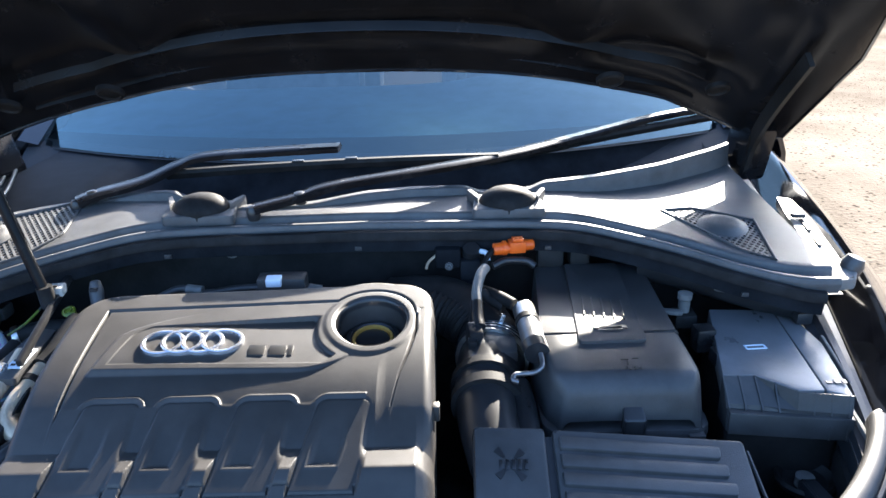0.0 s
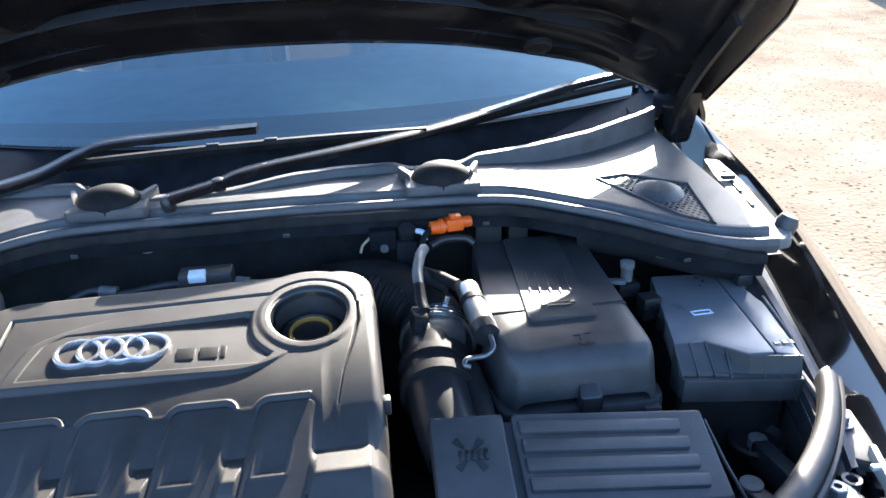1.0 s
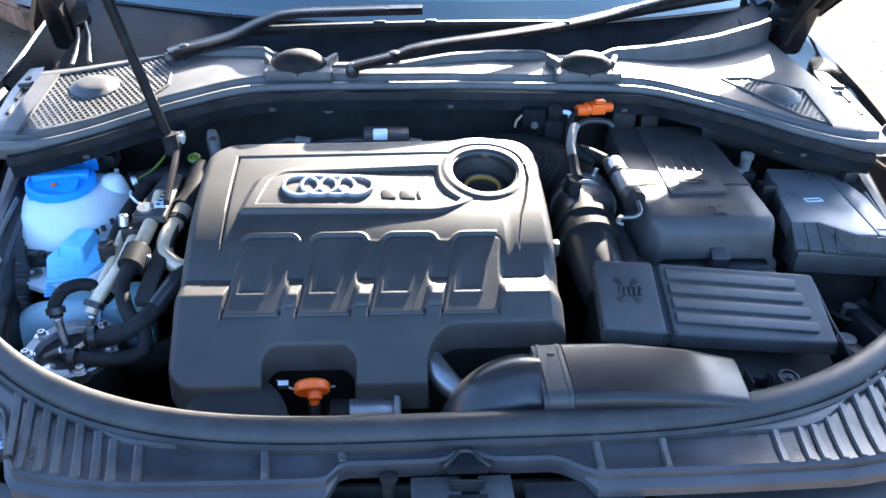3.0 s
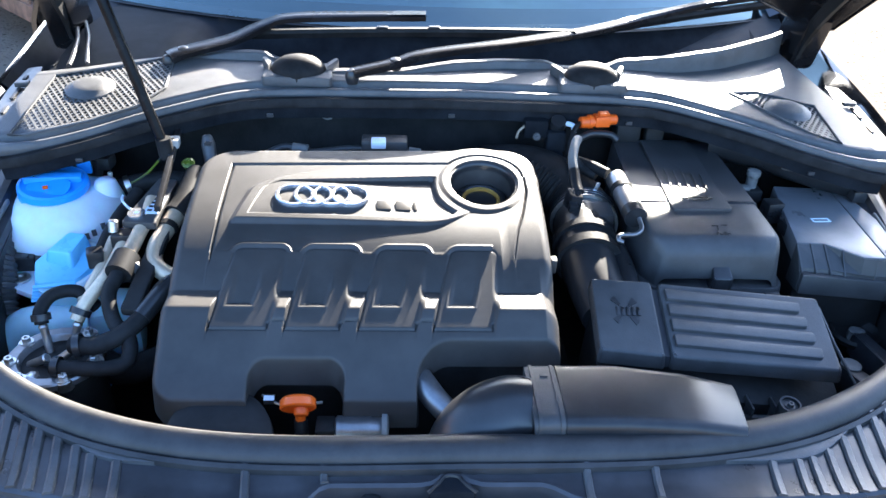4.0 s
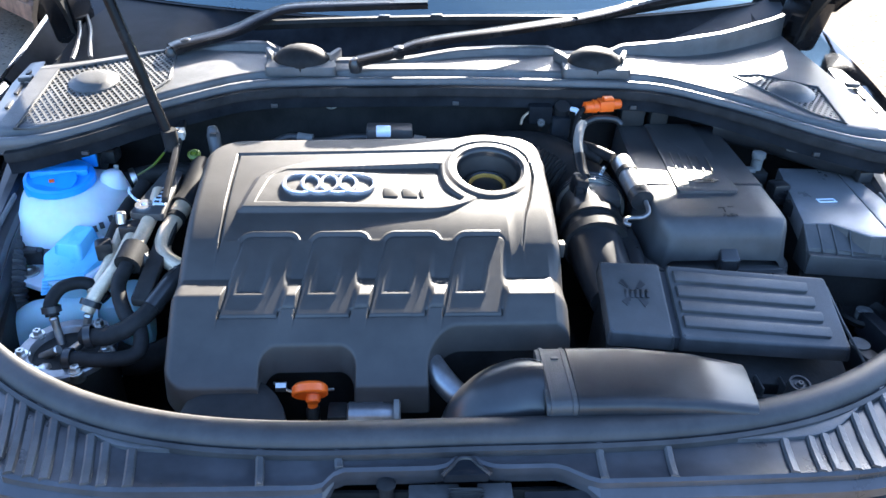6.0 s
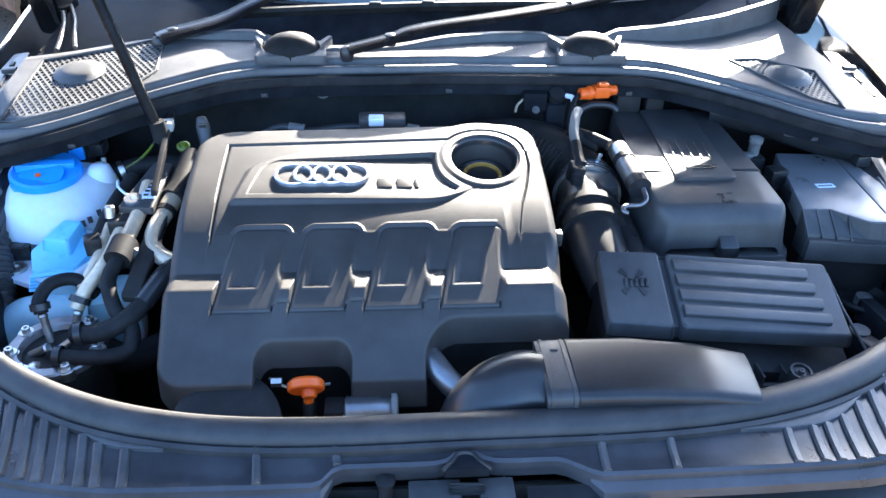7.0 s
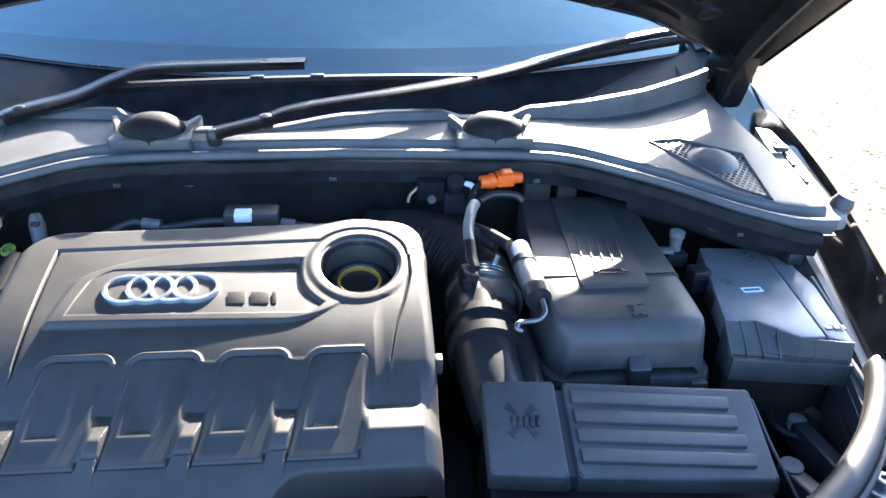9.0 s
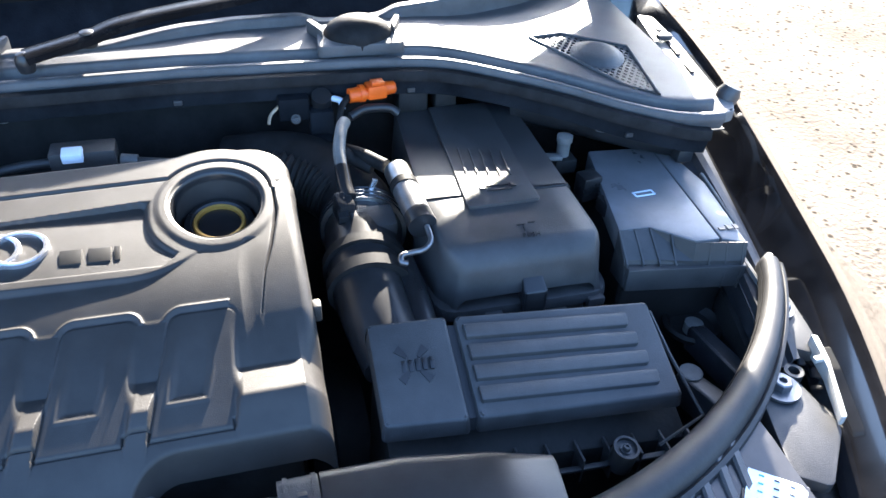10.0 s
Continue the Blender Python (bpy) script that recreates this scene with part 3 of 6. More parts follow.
def build_nut_cap(x):
    """The domed cover over a wiper spindle, on its moulded square base."""
    y, z = 0.092, 0.908
    part("cap_base", prism(rounded([(x - 0.056, y - 0.034), (x + 0.056, y - 0.034), (x + 0.05, y + 0.025), (x - 0.05, y + 0.025)], 0.008), z - 0.01, lambda a, b: z + 0.006 + 0.1 * (b - y + 0.03), 0.003), COWL, cowl)
    dome = lathe([(0.0445, -0.006), (0.044, 0.004), (0.039, 0.012), (0.028, 0.0195), (0.015, 0.024), (0, 0.025)], (x, y - 0.002, z + 0.006), (4, 0, 0), 40)
    for v in dome.verts:
        v.co.y = y + (v.co.y - y) * 0.74
    part("spindle_cap", dome, RUBBER, cowl, "domed black rubber spindle cap")
    for s in (-1, 1):
        part("cap_wing", prism([(x + s * 0.046, y - 0.012), (x + s * 0.062, y + 0.03), (x + s * 0.056, y + 0.034), (x + s * 0.045, y + 0.01)], z, z + 0.017, 0.002), COWL, cowl)


build_nut_cap(-0.245)
build_nut_cap(0.229)


# ---- rubber seals round the bay ----
def front_line(x):
    """Plan line and height of the front seal."""
    u = min(abs(x) / 0.625, 0.999)
    return -0.563 + 0.262 * (1 - (1 - u ** 3.4) ** 0.8) - 0.022 * (max(0.0, -x) / 0.5) ** 1.5, 0.742 + 0.04 * u ** 4


def build_seals():
    pts = []
    for x in np.linspace(-0.632, 0.632, 81):
        y0, z0 = cowl_front(x)
        end = smoothf(0.56, 0.64, abs(x))
        pts.append(Vector((x, y0 - 0.009 + 0.006 * end, z0 - 0.0170 - 0.008 * end)))
    sec = [(0.010, -0.003), (0.0125, -0.001), (0.0125, 0.002), (0.009, 0.0035), (0.0075, 0.0075), (0.005, 0.0098), (0.001, 0.0108), (-0.006, 0.0095), (-0.009, 0.002), (-0.009, -0.003)]
    seal = thing("bulkhead_seal", "long black rubber seal along the bulkhead", "seal", (0, 0.05, 0.87))
    part("bulb", sweep(pts, [(-a, b) for a, b in sec]), RUBBER, seal, "hollow rubber bulb")
    # The seal's lower front carries its shade in a darker colour.
    part("carrier", sweep(pts, [(0.004, -0.022), (0.004, -0.0025), (-0.0095, -0.0025), (-0.0105, -0.008), (-0.009, -0.011), (-0.0095, -0.016), (-0.006, -0.022)]), SHADEBLACK, seal, "channel under the bulb, darkened as by shade")
    for k in (6, 22, 40, 58, 74):
        part("fixing", box(pts[k] + Vector((0, -0.006, -0.016)), (0.010, 0.004, 0.006), 0.001), PLASTIC, seal)
    pts = []
    for k in range(90):
        x = 0.625 * math.sin(math.pi * (k / 89 - 0.5))
        pts.append(Vector((x, *front_line(x))))
    seal = thing("front_seal", "thick black rubber seal along the front of the bay", "seal", (0, -0.56, 0.74))
    bulb = [(-0.021, -0.03), (-0.0215, -0.004), (-0.019, 0.006), (-0.012, 0.0115), (-0.003, 0.0135), (0.006, 0.011), (0.012, 0.005), (0.0145, -0.003), (0.0145, -0.03)]
    lip = [(0.0135, -0.03), (0.0135, -0.002), (0.017, 0.001), (0.0215, -0.001), (0.0225, -0.006), (0.0225, -0.03)]
    thin = lambda t: 1 - 0.42 * smoothf(0.20, 0.44, abs(t - 0.5))
    part("bulb", sweep(pts, lambda t: [(a * thin(t), b * thin(t)) for a, b in bulb]), SEAL, seal, "fat hollow rubber bulb")
    part("lip", sweep(pts, lambda t: [(a * thin(t), b * thin(t)) for a, b in lip]), SEAL, seal, "thin outer lip")
    inner = [(-0.024, -0.03), (-0.024, -0.010), (-0.0225, -0.007), (-0.0205, -0.009), (-0.0205, -0.03)]
    part("inner_lip", sweep(pts, lambda t: [(a * thin(t), b * thin(t)) for a, b in inner]), RUBBER, seal, "thin inner lip")


build_seals()


# ---- the raised bonnet ----
def build_bonnet():
    hinge = Vector((0, 0.335, 0.945))
    rise = radians(38)
    bonnet = thing("bonnet", "raised black car bonnet with a ribbed underside", "bonnet", hinge)

    def place(x, d, h):
        """d metres forward of the hinge line, h out of the underside."""
        return Vector((x, hinge.y - d * math.cos(rise) - h * math.sin(rise), hinge.z + d * math.sin(rise) - h * math.cos(rise)))

    def back(x):
        return 0.035 + 0.108 * max(0.0, 1 - (abs(x) / 0.70) ** 2.5) + 0.044 * max(0.0, 1 - (x / 0.42) ** 2) - 0.024 * smoothf(0.50, 0.60, x)

    def half(d):
        return min(0.744, wing_edge(0.33 - 1.02 * d) + 0.012)

    rows, skin = [], []
    ds = np.linspace(0, 1, 44)
    for u in np.linspace(-1, 1, 61):
        row, top = [], []
        for s in ds:
            d = s * 0.99
            x = u * half(d)
            d = back(x) + (0.98 - 0.16 * abs(u) ** 3 - back(x)) * s
            edge = min(1 - abs(u), (s) * 1.4, (1 - s) * 1.2)
            h = -0.010 * smoothf(0.02, 0.05, edge)                       # the flange, then a box frame
            frame_zone = 1 - smoothf(0.10, 0.16, edge)
            rib = max(math.exp(-((abs(u) - 0.42 - 0.25 * s) / 0.07) ** 2), math.exp(-((s - 0.42) / 0.05) ** 2) * 0.7)
            h -= 0.022 * (1 - max(frame_zone, rib)) * smoothf(0.05, 0.1, edge)
            crown = (0.064 * max(0.0, 1 - (abs(x) / 0.70) ** 2.5) - 0.0142 * max(0.0, 1 - (x / 0.42) ** 2)) * (1 - 0.45 * s)
            crown -= 0.010 * smoothf(0.58, 0.70, x)
            row.append(place(x, d, h - crown))
            top.append(place(x * 1.002, d - 0.001, (-0.004 - 0.03 * smoothf(0.0, 0.06, edge)) - crown))
        rows.append(row)
        skin.append(top)
    part("inner_frame", sheet(rows, thick=0.0), UNDER, bonnet, "ribbed black underside of the bonnet")
    part("skin", sheet(skin, thick=0.001), PAINT, bonnet, "glossy black bonnet skin")
    rim = [r[0] for r in rows], [r[-1] for r in rows], rows[0], rows[-1]
    for line in rim:
        part("folded_edge", tube(line, 0.003, sides=8, smooth_line=False), PAINT, bonnet)
    for x, d, r in ((0.40, 0.19, 0.022), (0.585, 0.15, 0.02), (-0.40, 0.19, 0.022), (-0.585, 0.15, 0.02)):
        part("plug", lathe([(r, -0.004), (r, 0.003), (r * 0.8, 0.005), (r * 0.7, 0.002), (0, 0.002)], place(x, d, -0.02), (180 - 38, 0, 0), 24), RUBBER, bonnet, "round rubber plug")
    for gap, size in ((0.032, 0.0008), (0.100, 0.0011)):
        edge = [place(x, back(x) + gap, -0.007 - 0.055 * max(0.0, 1 - (abs(x) / 0.70) ** 2.5)) for x in np.linspace(-0.56, 0.56, 41)]
        part("brace", sweep(edge, [(-size * 3, -0.014), (-size * 1.6, -size), (-size, size), (size, size), (size * 1.6, -size), (size * 3, -0.014)], up=(0, -0.6, -0.8)), UNDER, bonnet, "pressed brace of the bonnet frame")
    for s in (1, -1):
        part("hinge_block", box((s * 0.688, 0.325, 0.935), (0.052, 0.09, 0.11), 0.012, (20, 0, 0)), UNDER, bonnet, "dark hinge block")
        arm = [place(s * 0.665, 0.30, 0.012), place(s * 0.668, 0.15, 0.02), place(s * 0.672, 0.05, 0.035), Vector((s * 0.675, 0.31, 0.885))]
        part("hinge", sweep(spline(arm, 5), [(-0.012, -0.004), (0.012, -0.004), (0.012, 0.004), (-0.012, 0.004)], up=(s, 0, 0.2)), DARK, bonnet, "black steel bonnet hinge")


build_bonnet()


def build_wheel(x, y):
    tyre = part("wheel", lathe([(0.20, -0.09), (0.285, -0.095), (0.308, -0.075), (0.312, 0.0), (0.308, 0.075), (0.285, 0.095), (0.20, 0.09)], (x, y, 0.3125), (0, 90, 0), 40, closed=False), RUBBER, body, "black tyre")
    part("rim", lathe([(0.201, -0.085), (0.19, -0.03), (0.05, 0.0), (0.0, 0.0)], (x, y, 0.3125), (0, 90 if x < 0 else -90, 0), 40, closed=False), STEEL, tyre, "alloy rim")


for wx in (-0.765, 0.765):
    for wy in (-0.12, 2.42):
        build_wheel(wx, wy)


# ---- engine cover ----
def build_engine_cover():
    cover = thing("engine_cover", "matt black plastic engine cover with four ribbed panels", "engine cover", (-0.125, -0.28, 0.7))
    hx, hy = 0.034, -0.161

    def rim(X, Y):
        """Distance from the filler hole's edge, outwards."""
        return (np.hypot((X - hx) / 0.0458, (Y - hy) / 0.0500) - 1) * 0.0475

    def frame_edge(X, Y):
        d = roundrect(X, Y - 0.04 * (X + 0.1), -0.360, 0.1135, -0.80, -0.0755, 0.050)
        return np.maximum(np.minimum(d, 0.3), 0.084 - np.hypot(X - 0.031, Y + 0.147))

    def inside(X, Y):
        d = np.minimum(frame_edge(X, Y), Y + 0.466)
        corner = 0.03 - np.hypot(np.maximum(0, -0.330 - X), np.maximum(0, -0.436 - Y))
        d = np.minimum(d, np.where((X < -0.330) & (Y < -0.436), corner, 1.0))
        d = np.minimum(d, -roundrect(X, Y, -0.252, -0.1425, -0.60, -0.4268, 0.020))
        d = np.minimum(d, -roundrect(X, Y, -0.0595, 0.6, -0.90, -0.4085, 0.042))
        return np.minimum(d, rim(X, Y))

    # left and right edge of each of the four panels, at its head and at its foot
    edges = ((-0.285, -0.3035, -0.229, -0.2346), (-0.198, -0.2156, -0.142, -0.1505), (-0.107, -0.1296, -0.053, -0.0608), (-0.0165, -0.0409, 0.0345, 0.0305))

    def panel(X, Y, i):
        v = (-0.291 - Y) / 0.107
        l0, l1, r0, r1 = edges[i]
        return l0 + (l1 - l0) * v, r0 + (r1 - r0) * v, v

    def deck(Y):
        return 0.846 + 0.15 * (Y + 0.163) - 0.5 * (Y + 0.163) ** 2 - 1.5 * np.clip(-0.245 - Y, 0, 0.05) ** 2

    def groove_edge(X, Y):
        """Distance inwards from the groove that follows the frame and the filler hole."""
        right = np.interp(Y, (-0.358, -0.306, -0.258, -0.228, -0.184), (0.064, 0.0647, 0.074, 0.0833, 0.093))
        right = np.where(Y > -0.149, 0.005, right)
        field = np.minimum(np.minimum(X + 0.3145, -0.1195 + 0.04 * (X + 0.1) - Y), right - X)
        return np.maximum(field, 0.057 - np.hypot(X - hx, Y + 0.149))

    def height(X, Y):
        Z = deck(Y)
        fe, grove, rr = frame_edge(X, Y), groove_edge(X, Y), rim(X, Y)
        on = smooth(-0.352, -0.340, Y)
        Z = Z - 0.0036 * np.exp(-((grove - 0.0005) / 0.0014) ** 2) * on + 0.0014 * smooth(0.001, -0.0015, grove) * on
        # the raised plateau that carries the badge, ending in a low step
        crease = -0.2505 + 0.060 * smooth(-0.06, 0.075, X) ** 1.5
        lx = -0.2775 + 0.23 * (Y + 0.241) + 30 * np.maximum(0, Y + 0.190) ** 2
        rise = 0.0022 + 0.0042 * smooth(0.03, -0.28, X)
        rise = rise * smooth(0.035, -0.030, X) * smooth(0.0, 0.010, X - lx + 0.021)
        Z += rise * smooth(-0.130, -0.235, Y) * smooth(-0.0045, 0.0012, Y - crease) * smooth(0.0, 0.006, grove)
        # the hollow panel of the badge, deepest beside the filler
        back = -0.164 + 0.085 * (X + 0.22)
        din = np.minimum(np.minimum(X - lx, Y + 0.2415), back - Y)
        din = np.minimum(din, rr - 0.0190 - 0.006 * smooth(-0.16, -0.21, Y))
        din = np.minimum(din, ((Y + 0.232) * 0.019 - (X + 0.009) * 0.016) / 0.0248)
        depth = 0.0009 + 0.0060 * smooth(-0.27, -0.03, X) * np.clip((Y + 0.245) / 0.075, 0, 1) ** 0.8
        Z -= depth * smooth(-0.0004, 0.0014 + 0.010 * smooth(0.034, 0.022, rr), din)
        Z += 0.0020 * smooth(0.0185, 0.010, rr) - 0.0030 * smooth(0.0045, 0.0, rr)
        # the four panels: ramps that stand out of the falling deck, each under a proud bead
        gap, ramp = np.full_like(Z, 1e3), np.zeros_like(Z)
        low = Z.copy()
        for i in range(4):
            xl, xr, v = panel(X, Y, i)
            mid, wide = (xl + xr) / 2, (xr - xl) / 2
            q = roundrect(X - mid, Y, -wide, wide + 0.009, -0.60, -0.291, 0.010)
            wall = smooth(-0.0020, 0.0006, q) * smooth(0.0095, 0.0006, X - xr)
            top = 0.8156 - 0.107 * v * 0.424 - 0.0016 * np.exp(-(q / 0.0016) ** 2)
            a = ((X - xl) / (xr - xl))
            w = np.minimum(np.minimum((a - 0.15 - 0.03 * v) * 2 * wide, (0.77 - 0.04 * v - 0.32 * np.maximum(0, v - 0.52) - a) * 2 * wide), (0.735 - v) * 0.107)
            top = top - 0.0032 * smooth(0.0, 0.0075, w) * smooth(0.16, 0.62, v) + 0.0005 * np.exp(-((w + 0.0012) / 0.0014) ** 2) * smooth(0.45, 0.66, v)
            ramp = np.where(wall > ramp, wall, ramp)
            low = np.where(wall > 0, top, low)
            bead = np.exp(-((q + 0.0042) / 0.0019) ** 2) * smooth(0.34, 0.12, v)
            bead = np.where(X < mid - 0.7 * wide, bead * smooth(0.14, 0.0, v), bead)
            Z += 0.0020 * bead
            line = np.abs(v - 1.0) * 0.107 + 1e3 * ((X < xl) | (X > xr))
            cut = np.minimum(np.abs(X - xl), np.abs(X - xr)) + 1e3 * ((v > 1.0) | (v < 0.925))
            gap = np.minimum(gap, np.minimum(line, cut))
            if i < 3:
                nl, _, _ = panel(X, Y, i + 1)
                gap = np.minimum(gap, np.abs(v - 0.925) * 0.107 + 1e3 * ((X < xr) | (X > nl)))
        # beside them the deck falls to a narrow level ledge
        strip = np.maximum(smooth(0.001, -0.003, grove), 0) * (Y < -0.1)
        head = -0.298 + (0.062 + 0.038 * (X > 0)) * strip + 0.080 * smooth(0.030, 0.060, X) * (1 - strip)
        reach, far = np.clip(head - Y, 0, head + 0.345), head + 0.345
        start = deck(head) + 0.0014 * strip
        lean = 0.15 - (head + 0.163) + 3.0 * np.maximum(0, -0.245 - head)
        valley = start - lean * reach - (start - 0.7868 - lean * far) * (reach / far) ** 2
        valley = np.where(Y < head, np.minimum(Z, valley), Z)
        Z = np.where(Y < -0.18, valley + (low - valley) * ramp, Z)
        # the front face
        face = 1.0705 + 0.75 * Y
        k = 0.003
        soft = np.maximum(k - np.abs(Z - face), 0) / k
        Z = np.minimum(Z, face) - soft * soft * k * 0.25
        Z -= 0.0030 * np.exp(-(gap / 0.0011) ** 2)
        r = 0.012
        Z -= r - np.sqrt(np.maximum(r * r - np.maximum(0, r - fe) ** 2, 0))
        Z -= 0.85 * np.maximum(0, 0.019 - fe) * smooth(-0.30, -0.35, Y) * smooth(-0.05, 0.0, X)
        r, df = 0.0035, inside(X, Y)
        Z -= np.where(Y < -0.40, r - np.sqrt(np.maximum(r * r - np.maximum(0, r - df) ** 2, 0)), 0) * 0.8
        return Z

    bm = relief(np.arange(-0.372, 0.126, 0.0009), np.arange(-0.480, -0.050, 0.0009), inside, height, ((0.0006, 0.006), (0.001, 0.014), (0.001, 0.016)))
    part("shell", bm, COVER, cover, "matt black moulded shell", angle=50)
    tilt = (9, 0, 0)
    hz = 0.8445
    well = lathe([(0.0475, 0.001), (0.046, 0.0), (0.0445, -0.004), (0.0425, -0.035), (0.041, -0.052), (0.0, -0.052)], (hx, hy, hz), tilt, 48, closed=False)
    for v in well.verts:
        v.co.y = hy + (v.co.y - hy) * 1.09
    part("filler_well", well, SMOOTH, cover, "deep round filler well")
    # a badge of four linked rings, and three dark bars beside it
    for k in range(4):
        c = Vector((-0.2205 + 0.0243 * k, -0.2035 + 0.0012 * k, 0.0))
        ring = []
        for a in np.linspace(0, 2 * math.pi, 41):
            x, y = c.x + 0.0238 * math.cos(a), c.y + 0.0222 * math.sin(a)
            ring.append(Vector((x, y, float(height(np.array([x]), np.array([y]))[0]) + 0.0030 + (0.0005 if k % 2 else 0))))
        part("badge_ring", sweep(ring, [(-0.0024, -0.0045), (-0.0025, 0.0004), (-0.0014, 0.0014), (0.0014, 0.0014), (0.0025, 0.0004), (0.0024, -0.0045)]), CHROME, cover, "satin chrome ring of the badge")
    for x0, x1 in ((-0.1115, -0.0925), (-0.0865, -0.0665), (-0.0630, -0.0580)):
        z = float(height(np.array([(x0 + x1) / 2]), np.array([-0.217]))[0])
        part("badge_bar", prism([(x0, -0.2265), (x1, -0.2265), (x1 + 0.0005, -0.2085), (x0 - 0.0005, -0.2085)], lambda a, b: z - 0.004 + 0.20 * (b + 0.217), lambda a, b: z + 0.0022 + 0.20 * (b + 0.217), 0.0007), BADGE, cover, "dark metal bar of the badge")
    part("side_clip", box((0.117, -0.292, 0.795), (0.008, 0.012, 0.02), 0.002), COVER, cover)

    cap = thing("oil_filler_cap", "oily brass-coloured ring and filler neck deep in the well", "oil cap", (hx, hy, 0.79))
    m = (hx, hy, hz + 0.013)
    part("neck", lathe([(0.036, -0.0515), (0.036, -0.042), (0.030, -0.040), (0.0275, -0.042), (0.0275, -0.0505), (0, -0.0505)], m, tilt, 36), SMOOTH, cap, "black filler neck")
    part("ring", lathe([(0.0275, -0.0500), (0.0275, -0.0420), (0.0262, -0.0400), (0.0232, -0.0405), (0.0232, -0.0500)], m, tilt, 36), GOLD, cap, "oily brass ring")
    part("disc", lathe([(0.0232, -0.0500), (0.0222, -0.044), (0.018, -0.043), (0, -0.0435)], m, tilt, 32), SMOOTH, cap, "black disc")


build_engine_cover()


# ---- battery box ----
def build_battery():
    bat = thing("battery_box", "black plastic battery box with a two-part lid", "battery", (0.34, -0.1, 0.55))
    part("case", prism(rounded([(0.258, -0.250), (0.436, -0.250), (0.424, 0.035), (0.264, 0.035)], 0.015), 0.5, 0.748, 0.004, taper=0.004), PLASTIC, bat, "deep black battery case")
    top = lambda x, y: 0.828 - 0.10 * max(0, -0.180 - y) - 1.2 * max(0, -0.215 - y) ** 2
    part("rear_lid", prism(rounded([(0.2495, -0.1762), (0.4245, -0.1752), (0.4285, 0.038), (0.2665, 0.042)], [0.002, 0.002, 0.010, 0.010]), 0.755, top, 0.004, taper=0.006), PLASTIC, bat, "flat rear half of the lid")
    rows = []
    for k in range(15):
        y = -0.1775 - 0.0905 * k / 14
        edge = 0.010 * max(0.0, (k - 10) / 4) ** 2
        xl, xr = 0.2495 + 0.010 * k / 14 + edge, 0.4245 + 0.006 * k / 14 - edge
        z = top(0.3, y) - 0.001
        drop = 0.008 * max(0.0, (k - 12) / 2)
        side = [(xl - 0.010, 0.752), (xl - 0.005, z - 0.016), (xl - 0.0015, z - 0.005), (xl + 0.004, z)] + [(xl + 0.004 + (xr - xl - 0.008) * j / 6, z + 0.0012 * math.sin(math.pi * j / 6)) for j in range(1, 6)] + [(xr - 0.004, z), (xr + 0.0015, z - 0.005), (xr + 0.005, z - 0.016), (xr + 0.012, 0.752)]
        rows.append([Vector((x, y, max(h - drop, 0.752))) for x, h in side])
    rows.append([Vector((p.x, p.y - 0.005, max(0.752, p.z - 0.012))) for p in rows[-1]])
    rows.append([Vector((p.x, p.y - 0.004, max(0.751, p.z - 0.030))) for p in rows[-1]])
    part("front_lid", sheet(rows), PLASTIC, bat, "sloping front half of the lid", angle=60)
    part("lip", prism(rounded([(0.243, -0.281), (0.446, -0.281), (0.442, -0.17), (0.242, -0.17)], [0.030, 0.030, 0.004, 0.004]), 0.738, 0.7535, 0.005, taper=0.002), PLASTIC, bat, "rounded lower lip of the lid")
    flap = part("terminal_flap", prism(rounded([(0.2955, -0.2000), (0.3805, -0.1985), (0.389, 0.034), (0.311, 0.034)], [0.008, 0.004, 0.004, 0.004], 4), lambda x, y: top(x, y) - 0.006, lambda x, y: top(x, y) + 0.0040, 0.0015), PLASTIC, bat, "raised terminal flap")
    for k in range(5):
        x = 0.314 + 0.0125 * k
        part("grip_rib", box((x + 0.002, -0.105 - 0.004 * k, top(x, -0.12) + 0.0042), (0.0020, 0.055, 0.0016), 0.0005, (0, 0, -6)), PLASTIC, flap)
    z = top(0.34, -0.175) + 0.0044
    for a, b, w, h in ((0.322, -0.168, 0.006, 0.008), (0.340, -0.167, 0.026, 0.0018), (0.340, -0.175, 0.03, 0.0018), (0.358, -0.168, 0.006, 0.008)):
        part("symbol_bar", box((a, b, z - 0.0005), (w, h, 0.0016)), SMOOTH, flap)
    z = top(0.36, -0.235) + 0.0008
    for a, b, w, h in ((0.345, -0.2330, 0.009, 0.0015), (0.358, -0.2310, 0.008, 0.0015), (0.347, -0.2395, 0.0015, 0.007)):
        part("printed_bar", box((a, b, z), (w, h, 0.001), 0, (14, 0, 0)), INK, bat)
    word = bpy.data.curves.new("lettering", "FONT")
    word.body, word.size, word.extrude, word.align_x = "PUSH", 0.0085, 0.0003, "CENTER"
    word.materials.append(INK)
    push = new("lettering", word)
    push.parent = bat
    push.matrix_local = pose(0.352 - 0.34, -0.2525 + 0.1, top(0.36, -0.2525) + 0.0012 - 0.55, 10, 0, 0)
    tagged(push, "dark printed word")
    part("clip", prism(rounded([(0.335, -0.290), (0.362, -0.290), (0.359, -0.266), (0.338, -0.266)], 0.003), 0.70, lambda x, y: 0.788 + 0.6 * (y + 0.266), 0.002), SMOOTH, bat, "black snap clip")
    part("clip_foot", prism(rounded([(0.318, -0.294), (0.392, -0.294), (0.392, -0.270), (0.318, -0.270)], 0.004), 0.68, 0.738, 0.003), PLASTIC, bat)
    for x in (0.305, 0.425):
        part("lug", box((x, -0.281, 0.742), (0.020, 0.012, 0.012), 0.002), PLASTIC, bat)
